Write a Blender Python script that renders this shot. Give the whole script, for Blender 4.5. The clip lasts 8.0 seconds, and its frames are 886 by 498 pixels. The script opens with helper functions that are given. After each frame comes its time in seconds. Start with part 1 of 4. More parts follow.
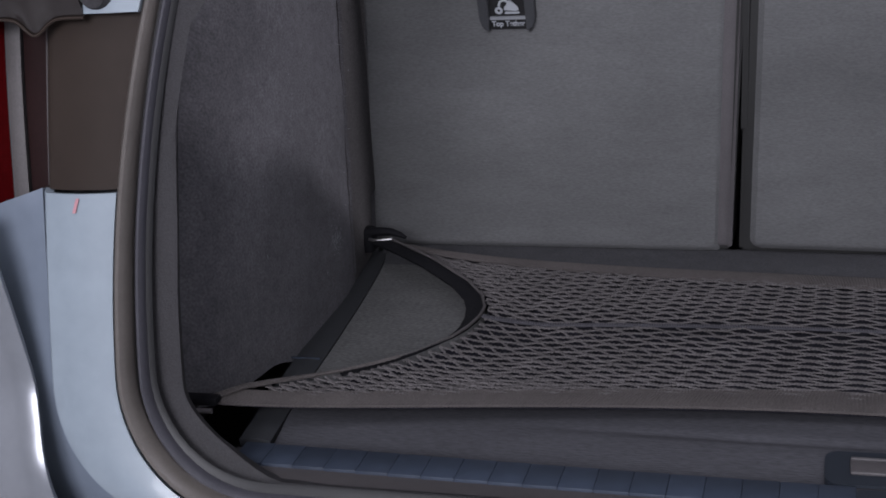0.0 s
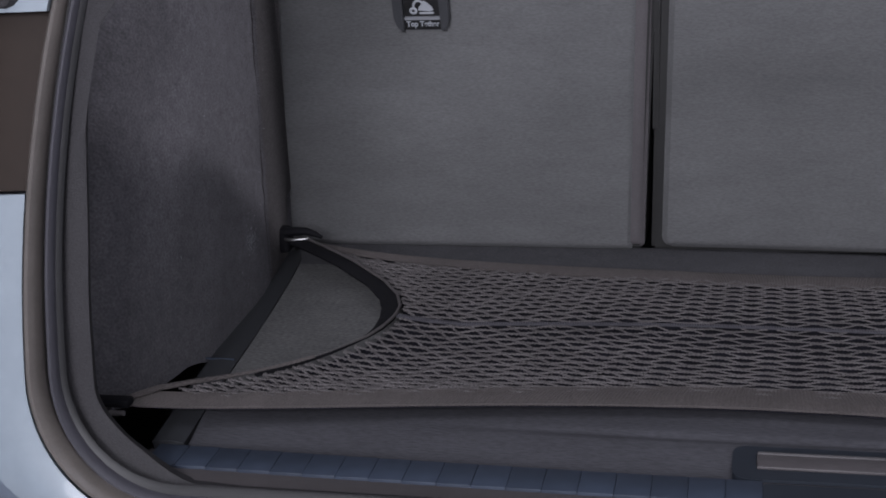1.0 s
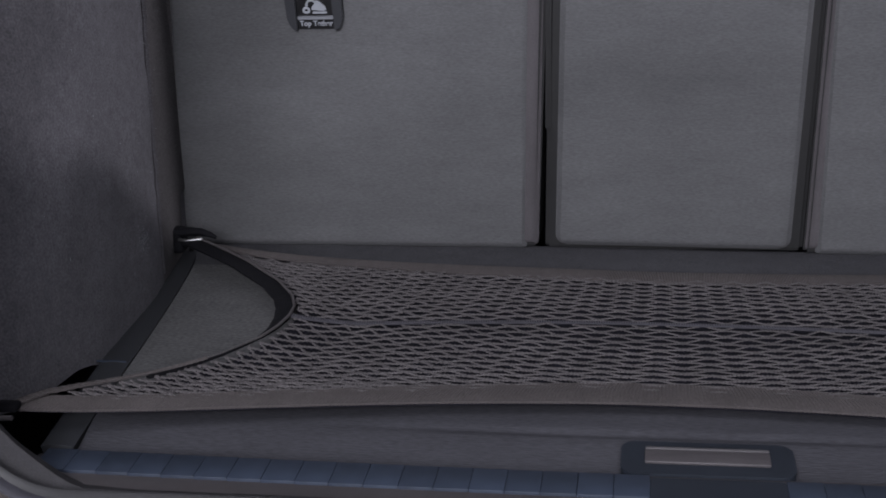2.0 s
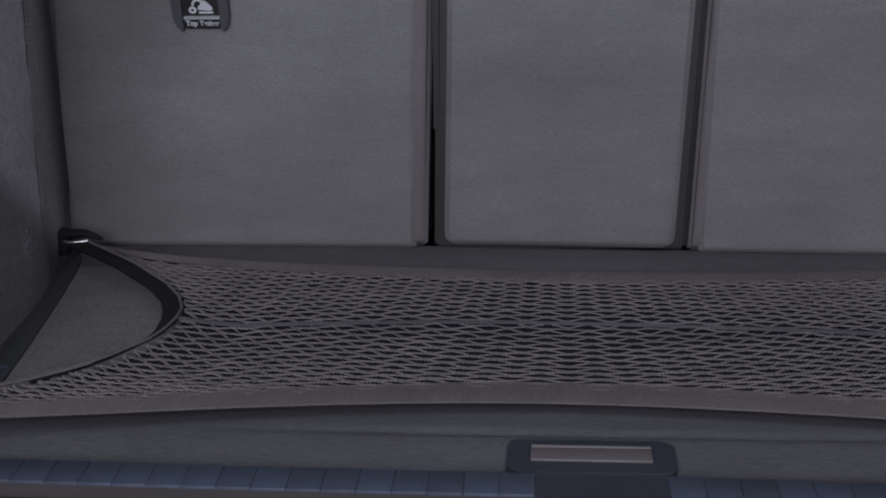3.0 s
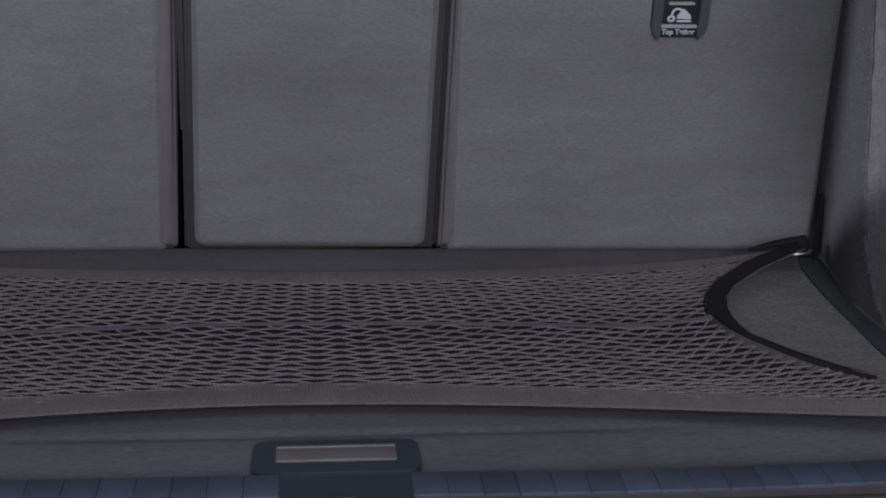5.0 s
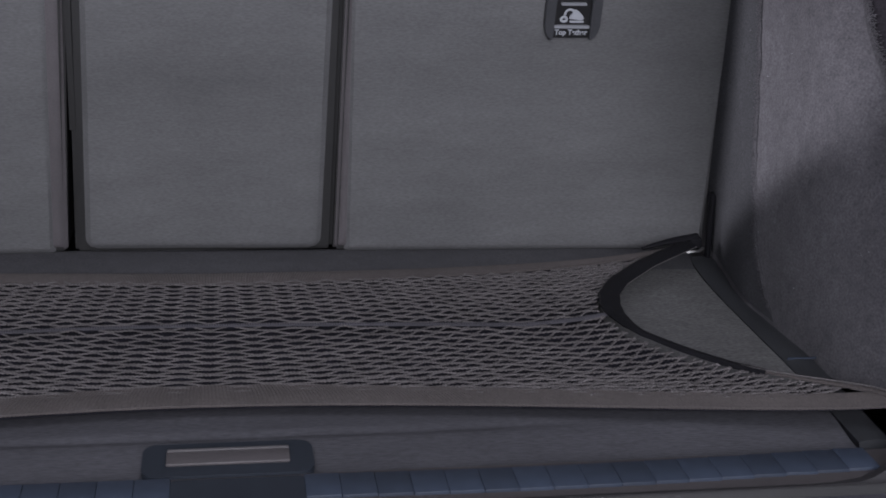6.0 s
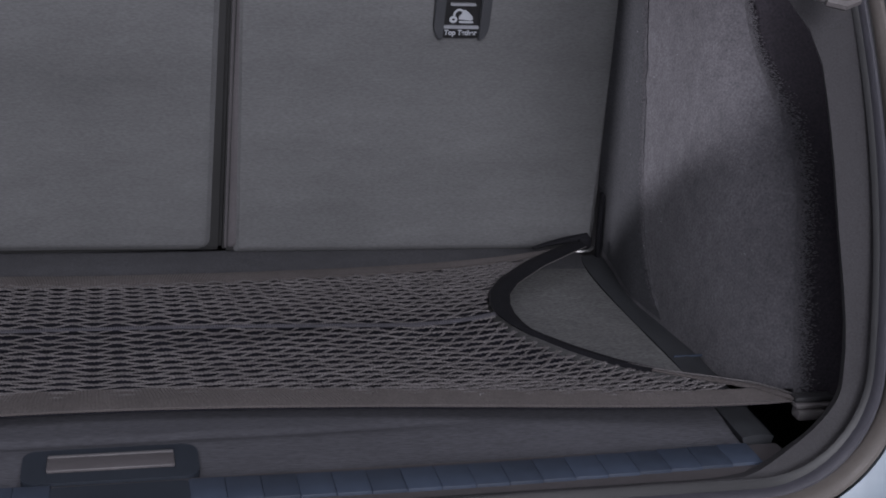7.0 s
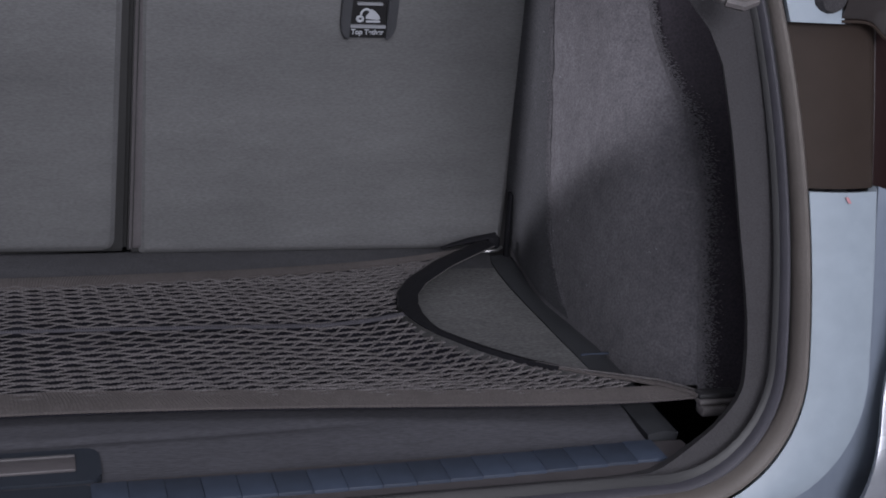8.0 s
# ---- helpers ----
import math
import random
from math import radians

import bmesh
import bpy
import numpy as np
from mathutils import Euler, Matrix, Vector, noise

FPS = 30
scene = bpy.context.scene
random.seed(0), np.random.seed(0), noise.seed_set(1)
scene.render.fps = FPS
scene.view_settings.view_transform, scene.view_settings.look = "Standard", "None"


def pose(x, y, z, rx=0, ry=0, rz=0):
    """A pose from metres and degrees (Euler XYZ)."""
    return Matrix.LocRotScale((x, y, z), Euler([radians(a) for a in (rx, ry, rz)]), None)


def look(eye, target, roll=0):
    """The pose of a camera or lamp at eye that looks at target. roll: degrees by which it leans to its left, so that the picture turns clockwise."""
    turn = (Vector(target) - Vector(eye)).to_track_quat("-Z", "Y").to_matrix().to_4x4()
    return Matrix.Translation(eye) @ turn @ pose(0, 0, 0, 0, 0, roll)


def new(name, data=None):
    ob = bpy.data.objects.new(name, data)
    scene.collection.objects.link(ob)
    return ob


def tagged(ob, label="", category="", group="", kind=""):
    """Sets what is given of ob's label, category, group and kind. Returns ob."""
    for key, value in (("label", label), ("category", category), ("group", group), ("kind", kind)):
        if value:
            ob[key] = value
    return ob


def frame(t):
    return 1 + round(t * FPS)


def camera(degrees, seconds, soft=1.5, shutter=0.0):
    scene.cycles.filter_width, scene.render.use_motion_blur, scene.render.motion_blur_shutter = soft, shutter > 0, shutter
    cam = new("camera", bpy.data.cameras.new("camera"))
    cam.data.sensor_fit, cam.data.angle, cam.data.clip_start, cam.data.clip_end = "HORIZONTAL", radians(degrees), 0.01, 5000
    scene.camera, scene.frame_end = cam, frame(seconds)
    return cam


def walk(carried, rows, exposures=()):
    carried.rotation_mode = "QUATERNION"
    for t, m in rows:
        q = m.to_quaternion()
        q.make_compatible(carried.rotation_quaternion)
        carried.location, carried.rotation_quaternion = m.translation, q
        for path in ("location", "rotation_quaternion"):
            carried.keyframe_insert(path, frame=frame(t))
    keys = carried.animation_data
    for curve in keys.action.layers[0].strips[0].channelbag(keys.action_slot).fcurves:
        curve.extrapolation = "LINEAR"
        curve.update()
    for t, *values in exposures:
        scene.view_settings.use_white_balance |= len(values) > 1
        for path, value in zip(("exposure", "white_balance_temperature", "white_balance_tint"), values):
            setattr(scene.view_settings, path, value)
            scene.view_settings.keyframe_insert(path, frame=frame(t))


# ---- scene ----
# The open boot of a car. Origin: middle of the foot of the rear backrests; x to the right, y into the car, z up.
cam = camera(35.8, 8.0, soft=1.7, shutter=0.2)
PATH = [
    (0.0, -0.0451, -1.3247, 0.4456, 71.972, 3.759, 15.405),
    (0.5, -0.0408, -1.3251, 0.4464, 71.843, 3.418, 14.020),
    (1.0, -0.0384, -1.3267, 0.4487, 71.668, 2.940, 12.225),
    (1.5, -0.0324, -1.3274, 0.4492, 71.557, 2.522, 10.298),
    (3.0, -0.0197, -1.3309, 0.4560, 71.133, 1.011, 4.169),
    (3.5, -0.0128, -1.3330, 0.4577, 71.063, 0.497, 1.872),
    (4.0, -0.0067, -1.3333, 0.4591, 71.000, -0.000, -0.334),
    (4.5, -0.0010, -1.3334, 0.4592, 71.007, -0.608, -2.841),
    (6.0, 0.0134, -1.3329, 0.4552, 71.319, -1.966, -8.891),
    (6.5, 0.0191, -1.3327, 0.4537, 71.465, -2.511, -11.058),
    (7.0, 0.0239, -1.3314, 0.4535, 71.554, -3.002, -12.904),
    (7.5, 0.0283, -1.3315, 0.4531, 71.658, -3.326, -14.559),
    (8.0, 0.0312, -1.3309, 0.4522, 71.798, -3.817, -16.361),
]
walk(cam, [(t, pose(*p)) for t, *p in PATH], exposures=[(0.0, -0.54), (8.0, -0.54)])

# ---- light: a showroom with panels of light in its ceiling ----
world = bpy.data.worlds.new("world")
world.use_nodes = True
world.node_tree.nodes["Background"].inputs[0].default_value = (0.75, 0.85, 1.0, 1)
world.node_tree.nodes["Background"].inputs[1].default_value = 0.05
scene.world = world
scene.view_settings.exposure = 0.0


def area_lamp(name, x, y, z, sx, sy, watts, colour, target):
    lamp = bpy.data.lights.new(name, "AREA")
    lamp.shape, lamp.size, lamp.size_y, lamp.energy, lamp.color = "RECTANGLE", sx, sy, watts, colour
    ob = new(name, lamp)
    ob.matrix_world = look((x, y, z), target)
    return ob


# daylight through the glazed front of the room, behind the camera, and lamps in the ceiling and on the side walls
area_lamp("window_light", -0.20, -5.95, 2.4, 2.4, 1.8, 405, (0.92, 0.915, 1.02), (0, -0.2, 0.2))
for x in (-1.5, 1.5):
    area_lamp("ceiling_lamp", x, -2.6, 3.64, 0.4, 2.4, 45, (0.92, 0.915, 1.02), (x, -2.599, 0))
for x, y, watts in ((-4.8, -0.30, 370), (4.8, -0.30, 160)):
    area_lamp("wall_lamp", x, y, 2.2, 0.20, 0.14, watts, (0.95, 0.925, 1.02), (0, y + 0.05, 0.3))


# ---- materials ----
def material(name):
    m = bpy.data.materials.new(name)
    m.use_nodes = True
    return m, m.node_tree.nodes, m.node_tree.links, m.node_tree.nodes["Principled BSDF"]


def surface(name, colour, rough=0.6, metal=0.0, grain=600.0, grain_amount=0.15, stain=6.0, stain_amount=0.15, bump=0.2,
            bump_dist=0.001, coat=0.0, sheen=0.0, stretch=(1, 1, 1), spec=0.5, vary=0.0, mid=70.0, mid_amount=0.06):
    """A surface with fine grain and broad stains in its colour, roughness and relief."""
    m, n, l, b = material(name)
    b.inputs["Metallic"].default_value = metal
    b.inputs["Specular IOR Level"].default_value = spec
    b.inputs["Coat Weight"].default_value = coat
    b.inputs["Coat Roughness"].default_value = 0.08
    b.inputs["Sheen Weight"].default_value = sheen
    b.inputs["Sheen Roughness"].default_value = 0.6
    tc, mp = n.new("ShaderNodeTexCoord"), n.new("ShaderNodeMapping")
    mp.inputs["Scale"].default_value = stretch
    l.new(tc.outputs["Object"], mp.inputs["Vector"])
    fine, broad = n.new("ShaderNodeTexNoise"), n.new("ShaderNodeTexNoise")
    fine.inputs["Scale"].default_value, fine.inputs["Detail"].default_value = grain, 3
    broad.inputs["Scale"].default_value, broad.inputs["Detail"].default_value = stain, 4
    l.new(mp.outputs[0], fine.inputs["Vector"])
    l.new(mp.outputs[0], broad.inputs["Vector"])
    k1, k2 = n.new("ShaderNodeMapRange"), n.new("ShaderNodeMapRange")
    for k, src, amount in ((k1, fine, grain_amount), (k2, broad, stain_amount)):
        k.inputs["From Min"].default_value, k.inputs["From Max"].default_value = 0.25, 0.75
        k.inputs["To Min"].default_value, k.inputs["To Max"].default_value = 1 - amount, 1 + amount
        l.new(src.outputs["Fac"], k.inputs["Value"])
    middle, km, mul0, mul = n.new("ShaderNodeTexNoise"), n.new("ShaderNodeMapRange"), n.new("ShaderNodeMath"), n.new("ShaderNodeMath")
    middle.inputs["Scale"].default_value, middle.inputs["Detail"].default_value = mid, 5
    km.inputs["From Min"].default_value, km.inputs["From Max"].default_value = 0.25, 0.75
    km.inputs["To Min"].default_value, km.inputs["To Max"].default_value = 1 - mid_amount, 1 + mid_amount
    l.new(mp.outputs[0], middle.inputs["Vector"])
    l.new(middle.outputs["Fac"], km.inputs["Value"])
    mul0.operation = mul.operation = "MULTIPLY"
    l.new(k1.outputs[0], mul0.inputs[0])
    l.new(km.outputs[0], mul0.inputs[1])
    l.new(mul0.outputs[0], mul.inputs[0])
    l.new(k2.outputs[0], mul.inputs[1])
    last = mul
    if vary:
        info, k3, mul2 = n.new("ShaderNodeObjectInfo"), n.new("ShaderNodeMapRange"), n.new("ShaderNodeMath")
        k3.inputs["To Min"].default_value, k3.inputs["To Max"].default_value = 1 - vary, 1 + vary
        mul2.operation = "MULTIPLY"
        l.new(info.outputs["Random"], k3.inputs["Value"])
        l.new(mul.outputs[0], mul2.inputs[0])
        l.new(k3.outputs[0], mul2.inputs[1])
        last = mul2
    mix = n.new("ShaderNodeMix")
    mix.data_type, mix.blend_type = "RGBA", "MULTIPLY"
    mix.inputs["Factor"].default_value = 1.0
    mix.inputs["A"].default_value = (*colour, 1)
    l.new(last.outputs[0], mix.inputs["B"])
    l.new(mix.outputs["Result"], b.inputs["Base Color"])
    r = n.new("ShaderNodeMapRange")
    r.inputs["To Min"].default_value, r.inputs["To Max"].default_value = max(0.02, rough - 0.08), min(1, rough + 0.08)
    l.new(broad.outputs["Fac"], r.inputs["Value"])
    l.new(r.outputs[0], b.inputs["Roughness"])
    if bump:
        bp = n.new("ShaderNodeBump")
        bp.inputs["Strength"].default_value, bp.inputs["Distance"].default_value = bump, bump_dist
        l.new(fine.outputs["Fac"], bp.inputs["Height"])
        l.new(bp.outputs[0], b.inputs["Normal"])
    return m


SEAT_CARPET = surface("seat_carpet", (0.130, 0.131, 0.134), 0.95, grain=520, grain_amount=0.15, stain=6, stain_amount=0.20,
                      bump=0.4, sheen=0.06, stretch=(0.45, 1, 1.3), spec=0.15, mid=45, mid_amount=0.07)
WALL_CARPET = surface("wall_carpet", (0.104, 0.101, 0.111), 0.95, grain=480, grain_amount=0.32, stain=9, stain_amount=0.20,
                      bump=0.8, sheen=0.05, spec=0.1, mid=90, mid_amount=0.16)
FLOOR_CARPET = surface("floor_carpet", (0.088, 0.088, 0.089), 0.95, grain=500, grain_amount=0.45, stain=8, stain_amount=0.22,
                       bump=0.6, sheen=0.05, stretch=(0.5, 1, 1), spec=0.15, mid=60, mid_amount=0.16)
FLOOR_EDGE = surface("floor_edge_carpet", (0.069, 0.069, 0.078), 0.85, grain=500, grain_amount=0.22, stain=6, stain_amount=0.22,
                     bump=0.5, stretch=(0.3, 1, 1), spec=0.15, mid=40, mid_amount=0.10)
FLAP_CARPET = surface("flap_carpet", (0.068, 0.068, 0.074), 0.9, grain=600, grain_amount=0.3, stain=5, stain_amount=0.1, bump=0.4,
                      spec=0.2, mid=50, mid_amount=0.1)
BINDING = surface("binding", (0.098, 0.090, 0.095), 0.8, grain=900, bump=0.3)
SEAT_FRAME = surface("seat_frame_plastic", (0.024, 0.024, 0.024), 0.6, grain=900, grain_amount=0.1, bump=0.15)
DARK_PLASTIC = surface("dark_plastic", (0.022, 0.022, 0.024), 0.55, grain=1500, grain_amount=0.1, bump=0.15)
TRAY = surface("tray_plastic", (0.021, 0.026, 0.035), 0.55, grain=1500, grain_amount=0.1, bump=0.1, spec=0.3)
SILL_PLASTIC = surface("sill_plastic", (0.047, 0.048, 0.059), 0.5, grain=1500, grain_amount=0.1, stain=12, stain_amount=0.12, bump=0.15)
SILL_PAD = surface("sill_pad_plastic", (0.028, 0.038, 0.059), 0.55, grain=1200, grain_amount=0.1, stain=20, stain_amount=0.2, bump=0.1,
                   vary=0.18)
SILL_LIP = surface("sill_lip_plastic", (0.055, 0.050, 0.052), 0.5, grain=1200, bump=0.1)
TRIM_PLASTIC = surface("trim_plastic", (0.026, 0.0245, 0.027), 0.75, grain=700, grain_amount=0.3, stain=10, stain_amount=0.14, bump=0.5)
CORNER_SHADE = surface("corner_shade_felt", (0.062, 0.063, 0.069), 0.9, grain=500, grain_amount=0.4, stain=9, stain_amount=0.12, bump=0.3, spec=0.2)
RUBBER = surface("seal_rubber", (0.102, 0.091, 0.083), 0.38, grain=500, grain_amount=0.08, stain=14, stain_amount=0.1, bump=0.05)
RUBBER_INNER = surface("seal_rubber_inner", (0.046, 0.045, 0.054), 0.45, grain=500, grain_amount=0.08, bump=0.05)
STRIP_RUBBER = surface("strip_rubber", (0.028, 0.030, 0.034), 0.6, grain=900, grain_amount=0.15, bump=0.2)
HOLLOW_SHADE = surface("hollow_shade_colour", (0.034, 0.031, 0.037), 0.95, grain=500, grain_amount=0.3, bump=0.4, spec=0.1)
HOOK = surface("hook_plastic", (0.006, 0.006, 0.008), 0.8, bump=0.1, spec=0.2)
BLACK = surface("black_plastic", (0.008, 0.008, 0.009), 0.5, bump=0.1)
PAINT = surface("silver_paint", (0.228, 0.270, 0.308), 0.4, metal=0.0, grain=3000, grain_amount=0.03, stain=3, stain_amount=0.03, bump=0.0, coat=0.25)
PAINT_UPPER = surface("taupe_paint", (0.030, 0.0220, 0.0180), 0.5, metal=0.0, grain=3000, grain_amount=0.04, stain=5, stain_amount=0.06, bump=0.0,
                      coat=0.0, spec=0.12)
SHOULDER = surface("shoulder_paint", (0.013, 0.009, 0.008), 0.35, grain=3000, grain_amount=0.04, stain=8, stain_amount=0.08, bump=0.0, coat=0.2)
PAINT_GREY = surface("grey_bumper_paint", (0.20, 0.235, 0.29), 0.3, metal=0.2, grain=3000, grain_amount=0.04, stain=4, stain_amount=0.04,
                     bump=0.0, coat=0.4)
CORD = surface("net_cord", (0.094, 0.086, 0.087), 0.5, grain=1100, grain_amount=0.6, stain=30, stain_amount=0.15, bump=0.6, vary=0.10)
NET_DARK = surface("net_dark_sheet", (0.016, 0.016, 0.023), 0.9, grain=900, grain_amount=0.4, stain=20, stain_amount=0.2, bump=0.6, spec=0.2)
BAND = surface("net_band", (0.082, 0.072, 0.070), 0.9, grain=900, grain_amount=0.3, stain=15, stain_amount=0.12, bump=0.6, stretch=(1.6, 0.3, 1))
TAPE = surface("net_tape", (0.066, 0.064, 0.074), 0.8, grain=1000, grain_amount=0.25, bump=0.5, stretch=(1.6, 0.3, 1))
BORDER = surface("net_border", (0.007, 0.007, 0.009), 0.8, grain=800, grain_amount=0.35, bump=0.5, spec=0.2)
CLIP = surface("clip_plastic", (0.105, 0.098, 0.10), 0.45, grain=900, grain_amount=0.1, bump=0.05)
GREY_EDGE = surface("pull_edge", (0.095, 0.09, 0.093), 0.5, grain=900, grain_amount=0.1, bump=0.05)
METAL = surface("steel", (0.32, 0.32, 0.32), 0.45, metal=1.0, grain=400, grain_amount=0.1, bump=0.05)
HANDLE_METAL = surface("handle_plate", (0.082, 0.075, 0.078), 0.5, metal=0.1, grain=500, grain_amount=0.08, bump=0.05)
WHITE_PRINT = surface("white_print", (0.38, 0.40, 0.43), 0.6, grain=900, grain_amount=0.06, bump=0.0)
GREY_PRINT = surface("grey_print", (0.25, 0.26, 0.28), 0.6, grain=900, grain_amount=0.06, bump=0.0)
CORNER_PALE = surface("corner_felt", (0.074, 0.070, 0.072), 0.9, grain=500, grain_amount=0.4, stain=9, stain_amount=0.12, bump=0.3, spec=0.2)
POD = surface("pod_plastic", (0.045, 0.047, 0.052), 0.5, grain=1500, grain_amount=0.1, bump=0.15)
HOUSING = surface("lamp_housing", (0.014, 0.0055, 0.0055), 0.7, bump=0.0, spec=0.15)
BUMPER_PAINT = surface("bumper_paint", (0.19, 0.20, 0.22), 0.25, metal=0.3, grain=3000, grain_amount=0.04, stain=4, stain_amount=0.05, bump=0.0, coat=0.3)
RED_LENS = surface("red_lens", (0.030, 0.0006, 0.001), 0.4, grain=200, grain_amount=0.1, bump=0.0, spec=0.02)
LAMP_GREY = surface("lamp_strip", (0.085, 0.078, 0.078), 0.5, bump=0.0, spec=0.3)
RED_REFLECTION = surface("red_reflection", (0.40, 0.19, 0.21), 0.5, bump=0.0)
ROOM_WALL = surface("room_wall", (0.45, 0.46, 0.48), 0.8, grain=60, grain_amount=0.05, stain=0.7, stain_amount=0.1, bump=0.1)
ROOM_FLOOR = surface("room_floor", (0.30, 0.30, 0.31), 0.35, grain=60, grain_amount=0.08, stain=0.8, stain_amount=0.15, bump=0.02)



# ---- mesh helpers ----
def finish(name, bm, mat, smooth=True):
    bmesh.ops.recalc_face_normals(bm, faces=bm.faces[:])
    me = bpy.data.meshes.new(name)
    for f in bm.faces:
        f.smooth = smooth
    bm.to_mesh(me)
    bm.free()
    me.materials.append(mat)
    if smooth:
        me.set_sharp_from_angle(angle=radians(40))
    return me


def part(name, bm, mat, parent=None, label="", smooth=True):
    ob = new(name, finish(name, bm, mat, smooth))
    if parent:
        ob.parent = parent
    return tagged(ob, label)


def thing(name, label, category, at=(0, 0, 0), group="", kind=""):
    ob = new(name)
    ob.location = at
    ob.empty_display_size = 0.02
    return tagged(ob, label, category, group, kind)


def box(bm, a, b, bevel=0.0, seg=2, m=None):
    made = bmesh.ops.create_cube(bm, size=1.0)["verts"]
    for v in made:
        v.co = Vector(((a[i] + b[i]) / 2 + v.co[i] * (b[i] - a[i]) for i in range(3)))
    if bevel:
        edges = list({e for v in made for e in v.link_edges})
        made = bmesh.ops.bevel(bm, geom=edges, offset=bevel, segments=seg, profile=0.5, affect="EDGES")["verts"]
    if m:
        bmesh.ops.transform(bm, matrix=m, verts=list(set(made)))
    return bm


def sheet(f, nu, nv, thick=0.0, bm=None):
    """A grid over 0..1 x 0..1 of f(u, v), given a thickness."""
    bm = bm or bmesh.new()
    rows = [[bm.verts.new(f(i / nu, j / nv)) for i in range(nu + 1)] for j in range(nv + 1)]
    faces = [bm.faces.new((rows[j][i], rows[j][i + 1], rows[j + 1][i + 1], rows[j + 1][i])) for j in range(nv) for i in range(nu)]
    if thick:
        bm.normal_update()
        bmesh.ops.solidify(bm, geom=faces, thickness=thick)
    return bm


def tube(points, radius, sides=6, bm=None, flat=1.0, closed=False):
    """A tube along points; radius a number or a function of 0..1; flat squeezes it upright."""
    bm = bm or bmesh.new()
    pts = [Vector(p) for p in points]
    rings, n = [], len(pts)
    for i, p in enumerate(pts):
        d = pts[(i + 1) % n] - pts[i - 1] if closed or 0 < i < n - 1 else (pts[1] - pts[0] if i == 0 else pts[-1] - pts[-2])
        d.normalize()
        side = d.cross(Vector((0, 0, 1)))
        if side.length < 0.05:
            side = d.cross(Vector((0, 1, 0)))
        side.normalize()
        up = side.cross(d)
        r = radius(i / (n - 1)) if callable(radius) else radius
        rings.append([bm.verts.new(p + side * r * math.cos(a) + up * r * flat * math.sin(a)) for a in (2 * math.pi * k / sides for k in range(sides))])
    for i in range(n if closed else n - 1):
        a, b = rings[i], rings[(i + 1) % n]
        for k in range(sides):
            bm.faces.new((a[k], a[(k + 1) % sides], b[(k + 1) % sides], b[k]))
    if not closed:
        bm.faces.new(rings[0][::-1])
        bm.faces.new(rings[-1])
    return bm


def bridge(curves, closed_profile=False, bm=None):
    """A skin over curves of equal length, one beside the other."""
    bm = bm or bmesh.new()
    rows = [[bm.verts.new(p) for p in c] for c in curves]
    k = len(rows)
    for j in range(k if closed_profile else k - 1):
        a, b = rows[j], rows[(j + 1) % k]
        for i in range(len(a) - 1):
            bm.faces.new((a[i], a[i + 1], b[i + 1], b[i]))
    if closed_profile:
        bm.faces.new([r[0] for r in rows])
        bm.faces.new([r[-1] for r in rows][::-1])
    return bm


def lerp(a, b, t):
    return a + (b - a) * t


def smooth(t):
    t = min(1.0, max(0.0, t))
    return t * t * (3 - 2 * t)


def table(x, pairs):
    """A smooth curve through (x, value) pairs in rising order of x, with no overshoot at the ends."""
    if x <= pairs[0][0]:
        return pairs[0][1]
    if x >= pairs[-1][0]:
        return pairs[-1][1]
    n = len(pairs)
    slope = [(pairs[i + 1][1] - pairs[i][1]) / (pairs[i + 1][0] - pairs[i][0]) for i in range(n - 1)]

    def tangent(i):
        if i == 0 or i == n - 1:
            return slope[min(i, n - 2)]
        a, b = slope[i - 1], slope[i]
        return 0.0 if a * b <= 0 else 2 * a * b / (a + b)
    for i in range(n - 1):
        x0, x1 = pairs[i][0], pairs[i + 1][0]
        if x <= x1:
            h, t = x1 - x0, (x - x0) / (x1 - x0)
            return ((2 * t ** 3 - 3 * t * t + 1) * pairs[i][1] + (t ** 3 - 2 * t * t + t) * h * tangent(i)
                    + (3 * t * t - 2 * t ** 3) * pairs[i + 1][1] + (t ** 3 - t * t) * h * tangent(i + 1))


def drift(y):
    """The boot's long axis leans a little to the right towards the tail."""
    return -0.036 * y


def sag(x):
    """The boot sits a little lower towards the right at its back."""
    return 0.0115 * max(0.0, x + 0.12)


# ---- the room round the car ----
GROUND = -0.72
bm = box(bmesh.new(), (-5, -6, GROUND - 0.1), (5, 5, GROUND))
tagged(part("floor", bm, ROOM_FLOOR, smooth=False), "smooth grey showroom floor under the car", "floor", kind="structure")
CEILING = 3.7
for name, a, b in (("wall_north", (-5, 5, GROUND), (5, 5.2, CEILING)), ("wall_south", (-5, -6.2, GROUND), (5, -6, 1.55)),
                   ("wall_south", (-5, -6.2, 3.45), (5, -6, CEILING)), ("wall_south", (-5, -6.2, 1.55), (-1.45, -6, 3.45)),
                   ("wall_south", (1.05, -6.2, 1.55), (5, -6, 3.45)), ("wall_west", (-5.2, -6, GROUND), (-5, 5, CEILING)),
                   ("wall_east", (5, -6, GROUND), (5.2, 5, CEILING))):
    tagged(part(name, box(bmesh.new(), a, b), ROOM_WALL, smooth=False), "plain light grey showroom wall", "wall", kind="structure")
tagged(part("ceiling", box(bmesh.new(), (-5, -6, CEILING), (5, 5, CEILING + 0.1)), ROOM_WALL, smooth=False), "plain light grey showroom ceiling", "ceiling",
       kind="structure")

